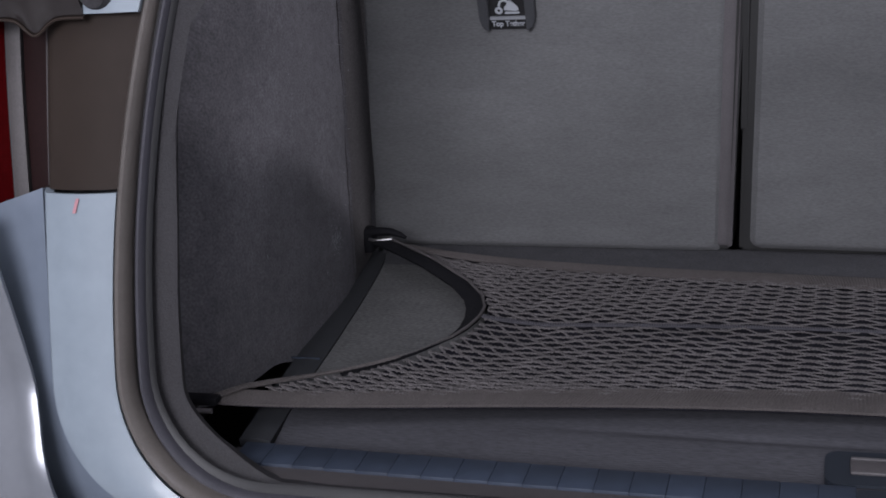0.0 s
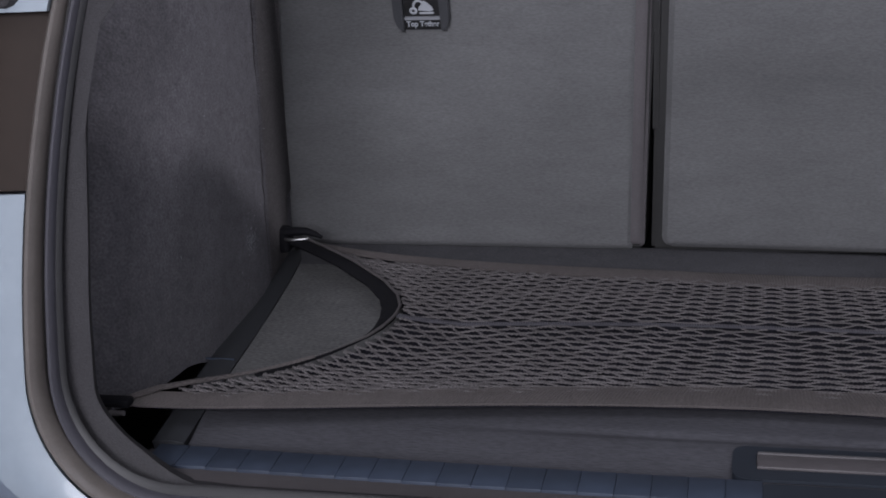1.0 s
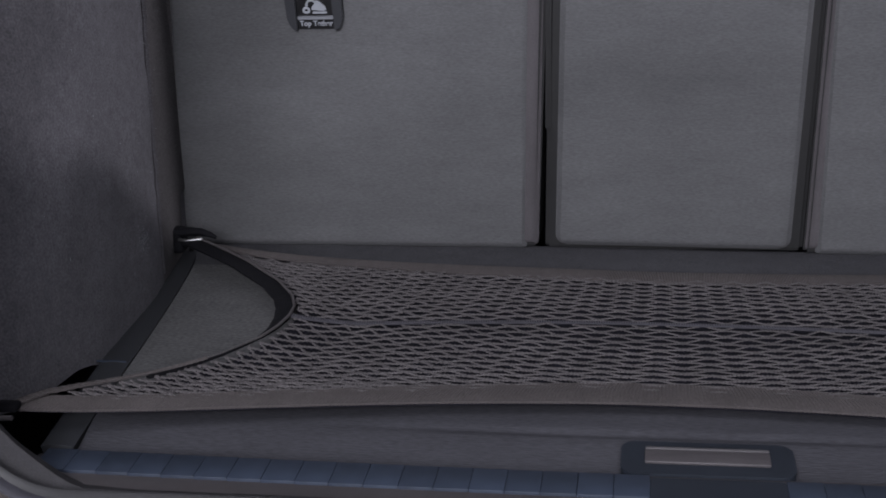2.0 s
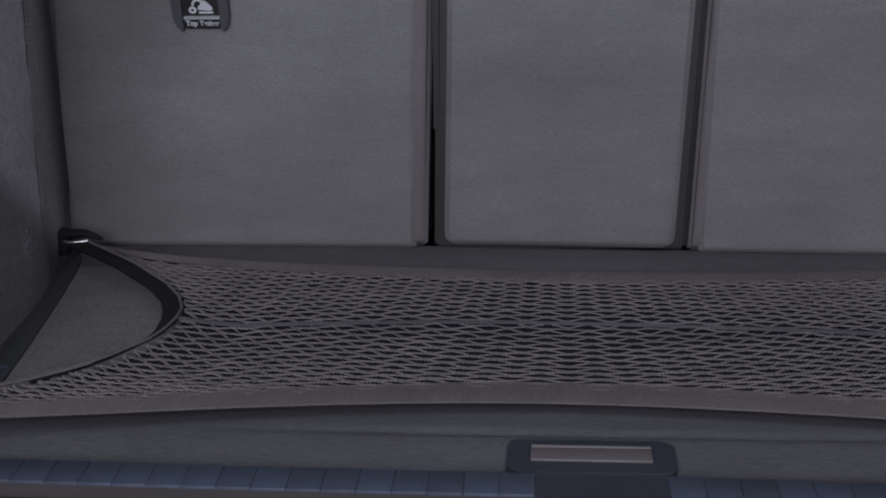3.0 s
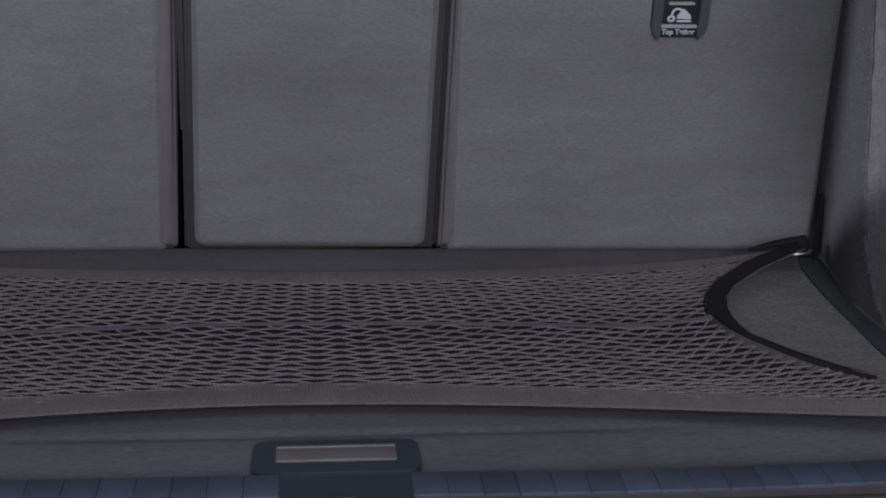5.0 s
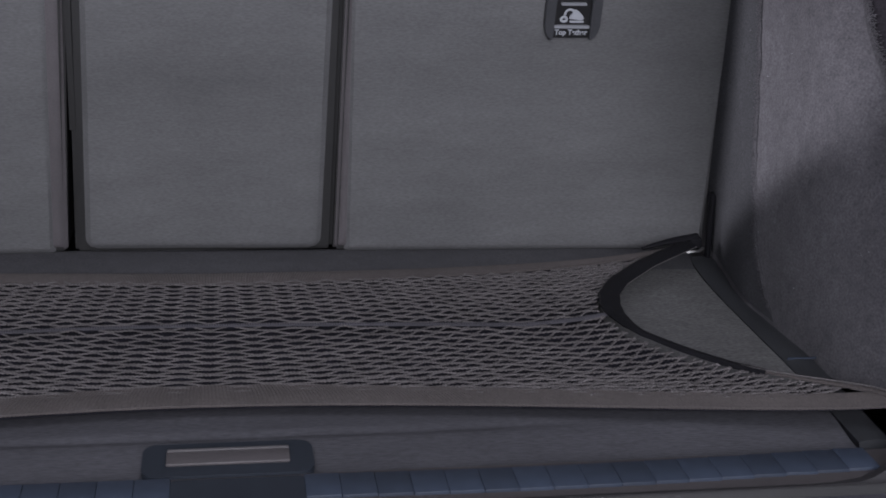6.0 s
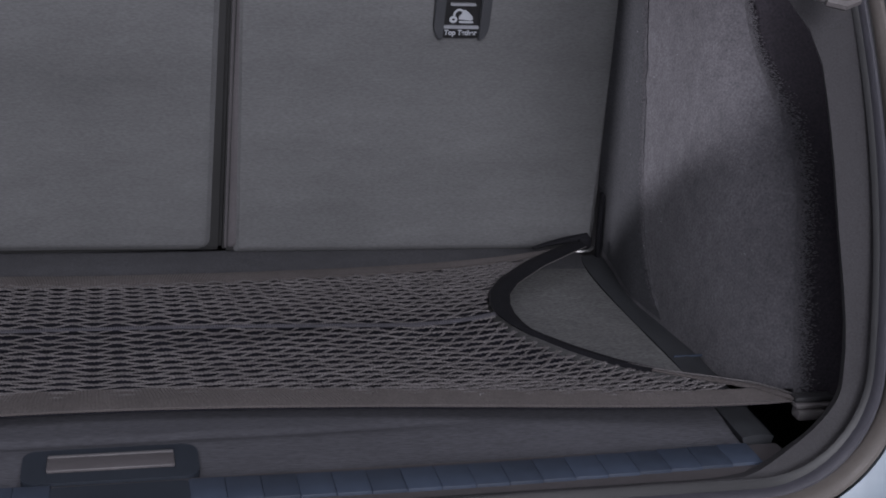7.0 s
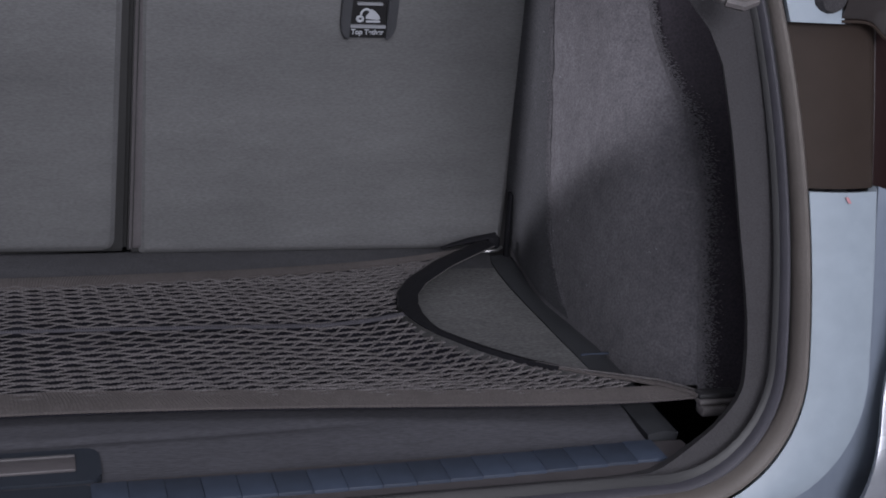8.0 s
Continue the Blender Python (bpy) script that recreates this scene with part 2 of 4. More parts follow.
# ---- the shell of the car round the boot ----
shell = thing("boot_shell", "dark metal shell round the car boot", "car body", kind="structure")
for name, a, b in (("bottom_panel", (-0.70, -0.56, -0.18), (0.70, 0.5, -0.165)), ("bulkhead", (-0.70, 0.5, GROUND), (0.70, 0.515, 0.78)),
                   ("back_panel", (-0.70, -0.575, GROUND), (0.70, -0.56, -0.03))):
    part(name, box(bmesh.new(), a, b, 0.003), BLACK, shell)
# the sides end below the side windows, whose edge climbs towards the tail
for s in (-1, 1):
    bm = bmesh.new()
    ring_lo, ring_hi = [], []
    # Unseen edges, shaped so that their shadow slants across the opposite trim.
    edge = ((-0.05, 0.36), (-0.48, 0.69), (-0.48, 0.78)) if s < 0 else ((-0.05, 0.43), (-0.145, 0.49), (-0.223, 0.55), (-0.339, 0.64), (-0.48, 0.75))
    for y, z in ((0.5, GROUND), (0.5, 0.36), *edge, (-0.54, 0.78), (-0.54, GROUND)):
        ring_lo.append(bm.verts.new((s * 0.690, y, z)))
        ring_hi.append(bm.verts.new((s * 0.705, y, z)))
    bm.faces.new(ring_lo)
    bm.faces.new(ring_hi[::-1])
    for i in range(len(ring_lo)):
        j = (i + 1) % len(ring_lo)
        bm.faces.new((ring_lo[i], ring_lo[j], ring_hi[j], ring_hi[i]))
    part("side_panel", bm, BLACK, shell, smooth=False)
roof = thing("ceiling_boot", "dark roof lining over the boot", "roof lining", kind="structure")
part("lining", sheet(lambda u, v: Vector((lerp(-0.70, 0.70, u), lerp(-0.45, 0.5, v), 0.78 + 0.05 * math.sin(math.pi * u))), 16, 6, -0.02), FLAP_CARPET, roof)


# ---- boot floor ----
def foot(y):
    """Half width of the floor at the foot of the side trim."""
    return table(-y, [(0.0, 0.530), (0.05, 0.515), (0.12, 0.507), (0.27, 0.497), (0.34, 0.494), (0.48, 0.485)])


FLOOR_FRONT, FLOOR_BACK = -0.3600, -0.062
boot_floor = thing("boot_floor", "dark grey carpeted boot floor board", "boot floor", kind="structure")


def floor_point(u, v):
    y = lerp(FLOOR_FRONT, FLOOR_BACK, v)
    h = foot(y) - 0.024
    x = lerp(-h, h, u)
    return Vector((x + drift(y), y, 0.0008 * noise.noise((x * 9, y * 9, 0)) - sag(x) * smooth((y + 0.36) / 0.3)))


part("floor_board", sheet(floor_point, 60, 60, 0.018), FLOOR_CARPET, boot_floor)


def lip_edge(w):
    """The lip's front edge, w from -1 to 1; it bows out further on the right."""
    return -0.4795 + (0.0075 * w * w if w < 0 else 0.0035 * w * w - 0.0055 * math.sin(math.pi * w))


def lip_point(u, v):
    y = lerp(lip_edge(2 * u - 1), -0.3605, v)
    h = foot(y) - 0.024
    x = lerp(-h, h, u)
    crease = 0.0022 * math.exp(-((y + 0.417) / 0.005) ** 2) * (1 - smooth((abs(x) - 0.12) / 0.20))
    bend = -0.004 * smooth((-0.417 - y) / 0.05)
    return Vector((x + drift(y), y, bend - crease - 0.002 * (1 - smooth(min(v, 1 - v) / 0.04)) + 0.0006 * noise.noise((x * 9, y * 9, 1))))


part("floor_lip", sheet(lip_point, 80, 40, 0.015), FLOOR_EDGE, boot_floor, "smoother carpet lip of the floor board with a soft crease")
# Black strip that stands for the shaded gap before the sill pads.
part("lip_gap", tube([lip_point(i / 60, 0.0) + Vector((0, -0.0018, 0.0034)) for i in range(61)], 0.0034, 6, flat=0.5), BLACK, boot_floor, "black strip for the shaded gap along the front of the floor")
for s in (-1, 1):
    def strip(u, v, s=s):
        y = lerp(-0.471, -0.03, v)
        h = foot(y) - 0.024 + 0.0255 * u
        return Vector((s * h + drift(y), y, 0.0015 + 0.002 * math.sin(math.pi * u) - sag(s * h) * smooth((y + 0.36) / 0.3)))
    edge_strip = part("edge_strip", sheet(strip, 6, 40, 0.02 * s), STRIP_RUBBER, boot_floor, "dark rubber strip along the floor's side")
    y = -0.318
    x0 = s * (foot(y) - 0.022) + drift(y)
    x1 = s * (foot(y) + 0.004) + drift(y)
    part("strip_seam", box(bmesh.new(), (min(x0, x1), y - 0.0006, 0.0025), (max(x0, x1), y + 0.0006, 0.0042)), SILL_PAD, edge_strip)
# flap between the floor board and the backrests
flap = thing("floor_flap", "dark carpeted flap at the foot of the backrests", "flap", kind="structure")
part("flap_panel", sheet(lambda u, v: Vector((lerp(-0.50, 0.50, u), lerp(-0.061, 0.03, v), -0.0005 + 0.0012 * smooth(v * 3) - 0.010 * smooth((v - 0.74) * 4) - sag(lerp(-0.50, 0.50, u)))),
                        60, 12, 0.012), FLAP_CARPET, flap)


# ---- rear backrests ----
LEAN = math.tan(radians(12))


def seat_at(x, z, out=0.0):
    """A point on the leaning face of the backrests, some metres proud of it."""
    c, s = math.cos(radians(12)), math.sin(radians(12))
    return Vector((x, -LEAN * z - out * c, z - out * s * 0.0))


def seat_panel(left, right, z0, z1, out, r, thick, n=14, m=18, round_top=True):
    """A cushion-edged panel between two slightly sloping sides; left and right give x at a height."""
    def f(u, v):
        low = z0 - sag(lerp(left(z0), right(z0), u))
        z = lerp(low, z1, v)
        x0, x1 = left(z), right(z)
        if z - low < r:
            k = r - math.sqrt(max(0.0, r * r - (r - (z - low)) ** 2))
            x0, x1 = x0 + k, x1 - k
        x = lerp(x0, x1, u)
        e = min(x - x0, x1 - x, z - low)
        edge = -0.006 * (1 - smooth(e / 0.008)) ** 2
        puff = 0.0012 * noise.noise((x * 7, z * 7, 3.1))
        return seat_at(x, z, out + edge + puff)
    us = [0, .006, .014, .024] + [i / n for i in range(1, n)] + [.976, .986, .994, 1]
    vs = [0, .004, .008, .014, .022, .035] + [i / m for i in range(1, m + 1)]
    bm = bmesh.new()
    rows = [[bm.verts.new(f(u, v)) for u in us] for v in vs]
    faces = [bm.faces.new((rows[j][i], rows[j][i + 1], rows[j + 1][i + 1], rows[j + 1][i])) for j in range(len(vs) - 1) for i in range(len(us) - 1)]
    bm.normal_update()
    bmesh.ops.solidify(bm, geom=faces, thickness=thick)
    return bm


def frame_block(left, right, z0, z1, out0, out1):
    """A plain body behind a panel."""
    bm = bmesh.new()
    vs = [bm.verts.new(seat_at(f(z), z, o)) for o in (out0, out1) for f, z in ((left, z0), (right, z0), (right, z1), (left, z1))]
    for q in ((0, 1, 2, 3), (7, 6, 5, 4), (0, 4, 5, 1), (1, 5, 6, 2), (2, 6, 7, 3), (3, 7, 4, 0)):
        bm.faces.new([vs[i] for i in q])
    bmesh.ops.bevel(bm, geom=bm.edges[:], offset=0.004, segments=2, affect="EDGES")
    return bm


def line(x0, x1):
    """x at a height on a line that is x0 at the foot and x1 at 0.26 m."""
    return lambda z: lerp(x0, x1, z / 0.26)


TOP = 0.56
seats = []
for name, lab, lo, hi, body_lo, body_hi in (
        ("left", "grey carpeted backrest of the outer rear seat, standing upright", line(-0.520, -0.490), line(-0.1525, -0.1405), line(-0.520, -0.490), line(-0.141, -0.1255)),
        ("mid", "narrow grey carpeted middle backrest with a dark plastic edge", line(-0.1235, -0.1125), line(0.1105, 0.1165), line(-0.134, -0.1235), line(0.1228, 0.1268)),
        ("right", "grey carpeted backrest of the outer rear seat, standing upright", line(0.1345, 0.1325), line(0.5185, 0.5075), line(0.1235, 0.1273), line(0.5185, 0.5075))):
    ob = thing("rear_seat_backrest", lab, "car seat", group="rear backrests")
    seats.append(ob)
    z0 = 0.0045 if name == "mid" else 0.0
    part("carpet_panel", seat_panel(lo, hi, z0, TOP, 0.002, 0.012 if name == "mid" else 0.004, 0.02), SEAT_CARPET, ob)
    part("shell", frame_block(body_lo, body_hi, {"left": 0.001, "mid": -0.001, "right": -0.004}[name], TOP, -0.075, -0.005 if name == "mid" else -0.004), SEAT_FRAME, ob, "dark plastic seat shell")
    if name == "left":
        part("edge_binding", seat_panel(line(-0.534, -0.506), line(-0.511, -0.487), 0.002, TOP, 0.003, 0.003, 0.008, n=5), CORNER_PALE, ob, "brownish felt edge")
        part("edge_binding", seat_panel(lambda z: hi(z) - 0.010, line(-0.1410, -0.1285), 0.003, TOP, -0.0015, 0.003, 0.008, n=5), BINDING, ob)
    if name == "right":
        part("edge_binding", seat_panel(line(0.1252, 0.1290), lambda z: lo(z) + 0.010, 0.003, TOP, -0.0015, 0.003, 0.008, n=5), BINDING, ob)
    if name == "mid":
        part("hinge_cover", frame_block(line(-0.1345, -0.1262), line(-0.1245, -0.1165), 0.128, TOP, -0.02, -0.003), SEAT_FRAME, ob)


# ---- tether covers on the outer backrests ----
def seat_matrix(x, z, out=0.0):
    """Local x along the seat, y up its face, z out of it."""
    return Matrix.Translation(seat_at(x, z, out)) @ pose(0, 0, 0, 90 + 12, 0, 0)


def outline(points, depth0, depth1, bm=None):
    """A flat plate with the given outline in x and y, from depth0 to depth1 in z."""
    bm = bm or bmesh.new()
    lo = [bm.verts.new((x, y, depth0)) for x, y in points]
    hi = [bm.verts.new((x, y, depth1)) for x, y in points]
    n = len(points)
    bm.faces.new(lo[::-1])
    bm.faces.new(hi)
    for i in range(n):
        bm.faces.new((lo[i], lo[(i + 1) % n], hi[(i + 1) % n], hi[i]))
    return bm


def round_rect(x0, y0, x1, y1, r, n=5):
    pts = []
    for cx, cy, a in ((x1 - r, y0 + r, -90), (x1 - r, y1 - r, 0), (x0 + r, y1 - r, 90), (x0 + r, y0 + r, 180)):
        pts += [(cx + r * math.cos(radians(a + 90 * k / n)), cy + r * math.sin(radians(a + 90 * k / n))) for k in range(n + 1)]
    return pts


def letters(text, size, depth):
    cu = bpy.data.curves.new("lettering", "FONT")
    cu.body, cu.size, cu.extrude, cu.align_x, cu.align_y = text, size, depth, "CENTER", "CENTER"
    cu.offset = 0.00018
    ob = bpy.data.objects.new("lettering", cu)
    scene.collection.objects.link(ob)
    me = bpy.data.meshes.new_from_object(ob.evaluated_get(bpy.context.evaluated_depsgraph_get()))
    bpy.data.objects.remove(ob)
    bm = bmesh.new()
    bm.from_mesh(me)
    return bm


def tether_cover(x, z, upper_line):
    ob = thing("tether_cover", "dark grey plastic cover with a white tether symbol on the backrest", "cover", group="tether covers")
    ob.matrix_world = seat_matrix(x, z, 0.0055)
    # side cheeks round a sunken middle
    cheek = [(-0.0178, 0.0), (-0.0172, 0.060), (-0.0275, 0.060), (-0.0272, 0.012), (-0.0245, 0.004), (-0.0205, 0.0)]
    for pts in (cheek, [(-a, b) for a, b in cheek[::-1]]):
        bm = outline(pts, -0.004, 0.0045)
        bmesh.ops.bevel(bm, geom=bm.edges[:], offset=0.0009, segments=2, affect="EDGES")
        part("cheek", bm, POD, ob)
    recess = part("recess", outline(round_rect(-0.0178, 0.0, 0.0178, 0.060, 0.0015), -0.004, -0.001), BLACK, ob)
    part("lip", outline(round_rect(-0.0174, 0.0105, 0.0174, 0.0132, 0.001), -0.001, 0.002), GREY_PRINT, ob, "pale grey lip")
    if upper_line:
        part("lip", outline(round_rect(-0.0125, 0.0335, 0.0125, 0.0358, 0.001), -0.001, 0.002), GREY_PRINT, ob, "pale grey lip")
    bm = letters("Top Tether", 0.0069, 0.0003)
    bmesh.ops.scale(bm, vec=(0.98, 1.05, 1), verts=bm.verts[:])
    bmesh.ops.translate(bm, vec=(0, 0.0058, 0.0002), verts=bm.verts[:])
    part("lettering", bm, WHITE_PRINT, recess, "white words Top Tether", smooth=False)
    # symbol: a strap with an eye that bends over a reclined seat
    bm = bmesh.new()
    arc = [(-0.0028 - 0.0048 * math.cos(radians(a)), 0.0238 + 0.0050 * math.sin(radians(a)), 0.0) for a in range(-10, 150, 12)]
    tube(arc, 0.0012, 6, bm, flat=0.4)
    eye = [(-0.0082 + 0.0027 * math.cos(a), 0.0190 + 0.0024 * math.sin(a), 0.0) for a in (2 * math.pi * k / 14 for k in range(14))]
    tube(eye, 0.0013, 6, bm, flat=0.4, closed=True)
    outline([(-0.0030, 0.0196), (0.0088, 0.0184), (0.0112, 0.0196), (0.0100, 0.0228), (0.0060, 0.0268), (0.0028, 0.0288), (0.0006, 0.0280), (-0.0004, 0.0246), (-0.0026, 0.0226)],
            -0.001, 0.0006, bm)
    outline(round_rect(-0.0024, 0.0158, 0.0116, 0.0176, 0.0008), -0.001, 0.0006, bm)
    part("symbol", bm, WHITE_PRINT, recess, "white tether symbol")
    return ob


tether_cover(-0.3437, 0.2372, False)
tether_cover(0.3450, 0.2292, True)


# ---- side trim ----
def hollow(z):
    """How much further forward the trim's end turns away higher up."""
    return 0.25 * (min(z, 0.35) - 0.1) + 0.055 * smooth((z - 0.13) / 0.17)


WALL_PLAN = {1: [(-0.05, 0.545), (0.0, 0.519), (0.06, 0.512), (0.19, 0.4955), (0.25, 0.4965), (0.31, 0.501), (0.36, 0.512), (0.395, 0.527), (0.408, 0.545), (0.418, 0.600),
                 (0.428, 0.645), (0.50, 0.672), (0.56, 0.680)],
             -1: [(-0.05, 0.545), (0.0, 0.519), (0.06, 0.512), (0.19, 0.4955), (0.25, 0.4965), (0.31, 0.501), (0.36, 0.509), (0.405, 0.521), (0.43, 0.545), (0.46, 0.610),
                  (0.50, 0.672), (0.56, 0.680)]}


def wall_half(y, z, s=1):
    """Half width of the boot at the carpeted side trim, on either side."""
    ahead = hollow(z) if s > 0 else 0.25 * (min(z, 0.35) - 0.1)
    h = table(-y + ahead * smooth((-y - 0.2) / 0.15), WALL_PLAN[s])
    h -= 0.060 * max(-0.04, min(z, 0.4) - 0.067) * smooth((0.22 + y) / 0.2)
    return h


def wall_foot(y, s):
    if s < 0:
        return table(-y, [(0.0, -0.004), (0.305, -0.004), (0.33, 0.004), (0.355, 0.009), (0.40, 0.008), (0.43, 0.010), (0.49, 0.016), (0.54, 0.02)])
    return table(-y, [(0.0, -0.004), (0.31, -0.004), (0.36, -0.004), (0.43, 0.020), (0.49, 0.040), (0.54, 0.05)])


def wall_top(y):
    """The trim's upper edge climbs towards the tail, under the side window; out of view, it shapes the shade opposite.
    """
    return 0.39 + 0.74 * max(0.0, -y - 0.055)


def shade_rise(y, s):
    """Unseen rise of the left trim's end, added to keep the lamp off the trim opposite."""
    return 2.6 * max(0.0, -y - 0.31) if s < 0 else 0.0


def tufts(count, place, seed):
    """Felt slivers that soften a dark edge: they lie on the surface place(r, z) gives, thinning out with r."""
    rnd = random.Random(seed)
    bm = bmesh.new()
    for _ in range(count):
        z, r = rnd.uniform(0.012, 0.34), rnd.random() * rnd.random()
        p, a, size = place(r, z), rnd.uniform(-0.6, 0.6), rnd.uniform(0.0003, 0.0006)
        q = place(min(1.0, r + 0.1), z + 0.002 * a)
        d = (q - p).normalized() * size * 2.2
        up = Vector((0, 0, size * 0.8))
        tip = p + d + up * a
        vs = [bm.verts.new(c) for c in (p - d, p - up, tip, p + up)]
        top = bm.verts.new((p + tip) / 2 + Vector((-math.copysign(0.0003, p.x), -0.0002, 0)))
        for k in range(4):
            bm.faces.new((vs[k], vs[(k + 1) % 4], top))
    return bm


for s, name in ((-1, "wall_left"), (1, "wall_right")):
    wall = thing(name, "dark grey felt carpet side trim bulging over the wheel arch", "side trim", kind="structure")
    more = -0.009 if s < 0 else 0.0

    def side(u, v, s=s, more=more):
        y = lerp(0.045, -0.535, u)
        z = lerp(wall_foot(y, s), wall_top(y) + shade_rise(y, s), v ** 1.1)
        x = s * (wall_half(y, z, s) + more * smooth((0.2 + y) / 0.2) + (0.012 * smooth((-y - 0.31) / 0.08) * smooth((z - 0.12) / 0.10) if s > 0 else 0.0)) + drift(y)
        x += 0.0012 * noise.noise((x * 10, y * 14, z * 14)) + 0.0004 * noise.noise((x * 40, y * 60, z * 60))
        return Vector((x, y, z))
    part("felt_panel", sheet(side, 110, 80, 0.012 * s), WALL_CARPET, wall)

    if s > 0:
        # Shade of the hollow, put into a dark skin over the felt.
        def shade_skin(u, v):
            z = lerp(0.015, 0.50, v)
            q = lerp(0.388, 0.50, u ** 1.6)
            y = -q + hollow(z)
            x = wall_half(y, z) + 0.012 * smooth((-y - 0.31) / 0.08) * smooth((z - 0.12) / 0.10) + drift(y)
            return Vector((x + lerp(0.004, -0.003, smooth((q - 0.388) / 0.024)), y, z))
        part("hollow_shade_skin", sheet(shade_skin, 60, 60, 0.0015), HOLLOW_SHADE, wall, "dark skin that puts shade into the hollow at the end of the trim")

        # Slivers feather the painted shade into the felt.
        def fringe(r, z):
            p = shade_skin((lerp(0.399, 0.410, r) - 0.388) ** (1 / 1.6) / 0.112 ** (1 / 1.6), (z - 0.015) / 0.485)
            return p + Vector((-0.0024, 0, 0))
        part("shade_fringe", tufts(15000, fringe, 5), WALL_CARPET, wall, "small felt slivers that soften a dark edge")

    # felt beside the backrest, its shade put into a darker colour
    def cover(u, v, s=s, more=more):
        z = lerp(0.004, 0.345, v)
        start = 0.03 if z > 0.066 else -0.030
        y = lerp(start, -0.128 + 0.004 * noise.noise((z * 60, 5.7, 0)) if s < 0 else table(z, [(0.0, -0.242), (0.045, -0.197), (0.09, -0.177), (0.2, -0.153), (0.35, -0.136)]) + 0.004 * noise.noise((z * 60, 1.7, 0)) + 0.002 * noise.noise((z * 260, 4.1, 0)), u)
        edge = 0.0016 * min(1.0, u * 6, (1 - u) * 3)
        return Vector((s * (wall_half(y, z, s) + more * smooth((0.2 + y) / 0.2) - 0.0004 - edge) + drift(y), y, z))
    if s > 0:
        # The shaded gap beside the backrest is drawn as a black block.
        part("gap_shade", box(bmesh.new(), (0.5110, -0.037, -0.022), (0.5160, -0.028, 0.066), 0.002), HOOK, wall, "black block that stands for the shade in the gap beside the backrest")
    part("corner_shade", sheet(cover, 24, 120, 0.0008 * s), CORNER_SHADE if s > 0 else CORNER_PALE, wall, "felt beside the backrest, darker in colour for its shade")

    def corner_fringe(r, z, s=s):
        return cover(lerp(1.0, 0.92, r), (z - 0.004) / 0.341) + Vector((-s * 0.0006, -0.0003, 0))
    part("shade_fringe", tufts(5000, corner_fringe, 6), WALL_CARPET, wall, "small felt slivers that soften a dark edge")

# ---- sill ----
sill = thing("sill_trim", "dark bluish plastic loading sill with ribbed pads", "sill", kind="structure")
HANDLE_X = 0.0135


def sill_top(u, v):
    y = lerp(-0.4785, -0.560, v)
    x = lerp(-0.485, 0.485, u) + drift(y)
    z = table(v, [(0, -0.0005), (0.08, 0.0), (0.45, 0.001), (0.62, -0.001), (0.85, -0.008), (1, -0.016)])
    return Vector((x, y, z))


part("sill_plate", sheet(sill_top, 50, 16, -0.02), SILL_LIP, sill)
pad_bm = box(bmesh.new(), (-0.01207, -0.0155, -0.004), (0.01207, 0.0155, 0.0018), 0.0008, 2)
pad_mesh = finish("pad", pad_bm, SILL_PAD)
for s in (-1, 1):
    for i in range(18):
        x = (0.0645 + 0.0121 + i * 0.0242) if s > 0 else (-0.0255 - 0.0121 - i * 0.0242)
        if x < -0.452 or x > 0.484:
            continue
        ob = new("pad", pad_mesh)
        ob.parent = sill
        ob.location = (x, lip_edge(max(-1.0, min(1.0, (x - 0.018) / 0.47))) - 0.020, 0.0015)
# lock recess in the middle of the sill
part("lock_recess", outline(round_rect(-0.0255, -0.541, 0.0645, -0.4875, 0.004), 0.0005, 0.003), TRAY, sill, "dark bluish plate round the lock")
striker = thing("lock_striker", "bright steel lock striker in the sill", "striker", at=(0.0195, -0.533, -0.004))
part("striker_loop", tube([(-0.008, 0, 0.002), (-0.008, 0, 0.008), (-0.005, 0, 0.012), (0.005, 0, 0.012), (0.008, 0, 0.008), (0.008, 0, 0.002)], 0.0032, 8), METAL, striker)
# handle of the floor board
handle = thing("floor_handle", "dark recessed floor handle with a pale metal pull", "handle", at=(HANDLE_X, -0.455, 0.0))
part("handle_tray", outline(round_rect(-0.0595, -0.0250, 0.0595, 0.0235, 0.011), -0.0045, 0.0022), TRAY, handle)
bm = box(bmesh.new(), (-0.043, -0.0115, 0.002), (0.043, 0.0085, 0.0048), 0.0012)
pull = part("pull", bm, HANDLE_METAL, handle, "pale brown metal pull")
part("pull_edge", box(bmesh.new(), (-0.0425, 0.0055, 0.0046), (0.0425, 0.0085, 0.0062), 0.0006), GREY_EDGE, pull)

# ---- frame round the opening ----
OPEN_X = 0.0195


def loop(w, z0, r, y_of, taper=0.6, mid=OPEN_X, top=0.74, n_side=30, n_arc=12, n_base=24, lean=0.0, pinch=0.0, hook=0.0):
    """The curve of the opening from the top of one side, round both lower corners, to the top of the other."""
    half = []
    for i in range(n_side):
        z = lerp(top, z0 + r, i / n_side)
        half.append((w - taper * max(0.0, min(z, 0.36) - 0.10) ** 2 - 0.28 * max(0.0, z - 0.36) - pinch * smooth((z - 0.08) / 0.12)
                     - hook * max(0.0, min(z, 0.36) - 0.29) ** 2, z))
    for i in range(n_arc + 1):
        a = radians(90 * i / n_arc)
        half.append((w - r + r * math.cos(a), z0 + r - r * math.sin(a)))
    base = [(lerp(w - r, -(w - r), i / n_base), z0) for i in range(1, n_base)]
    pts = half + base + [(-x, z) for x, z in half[::-1]]
    return [Vector((-x + mid - lean * max(0.0, min(z, 0.45) - 0.1), y_of(z), z)) for x, z in pts]


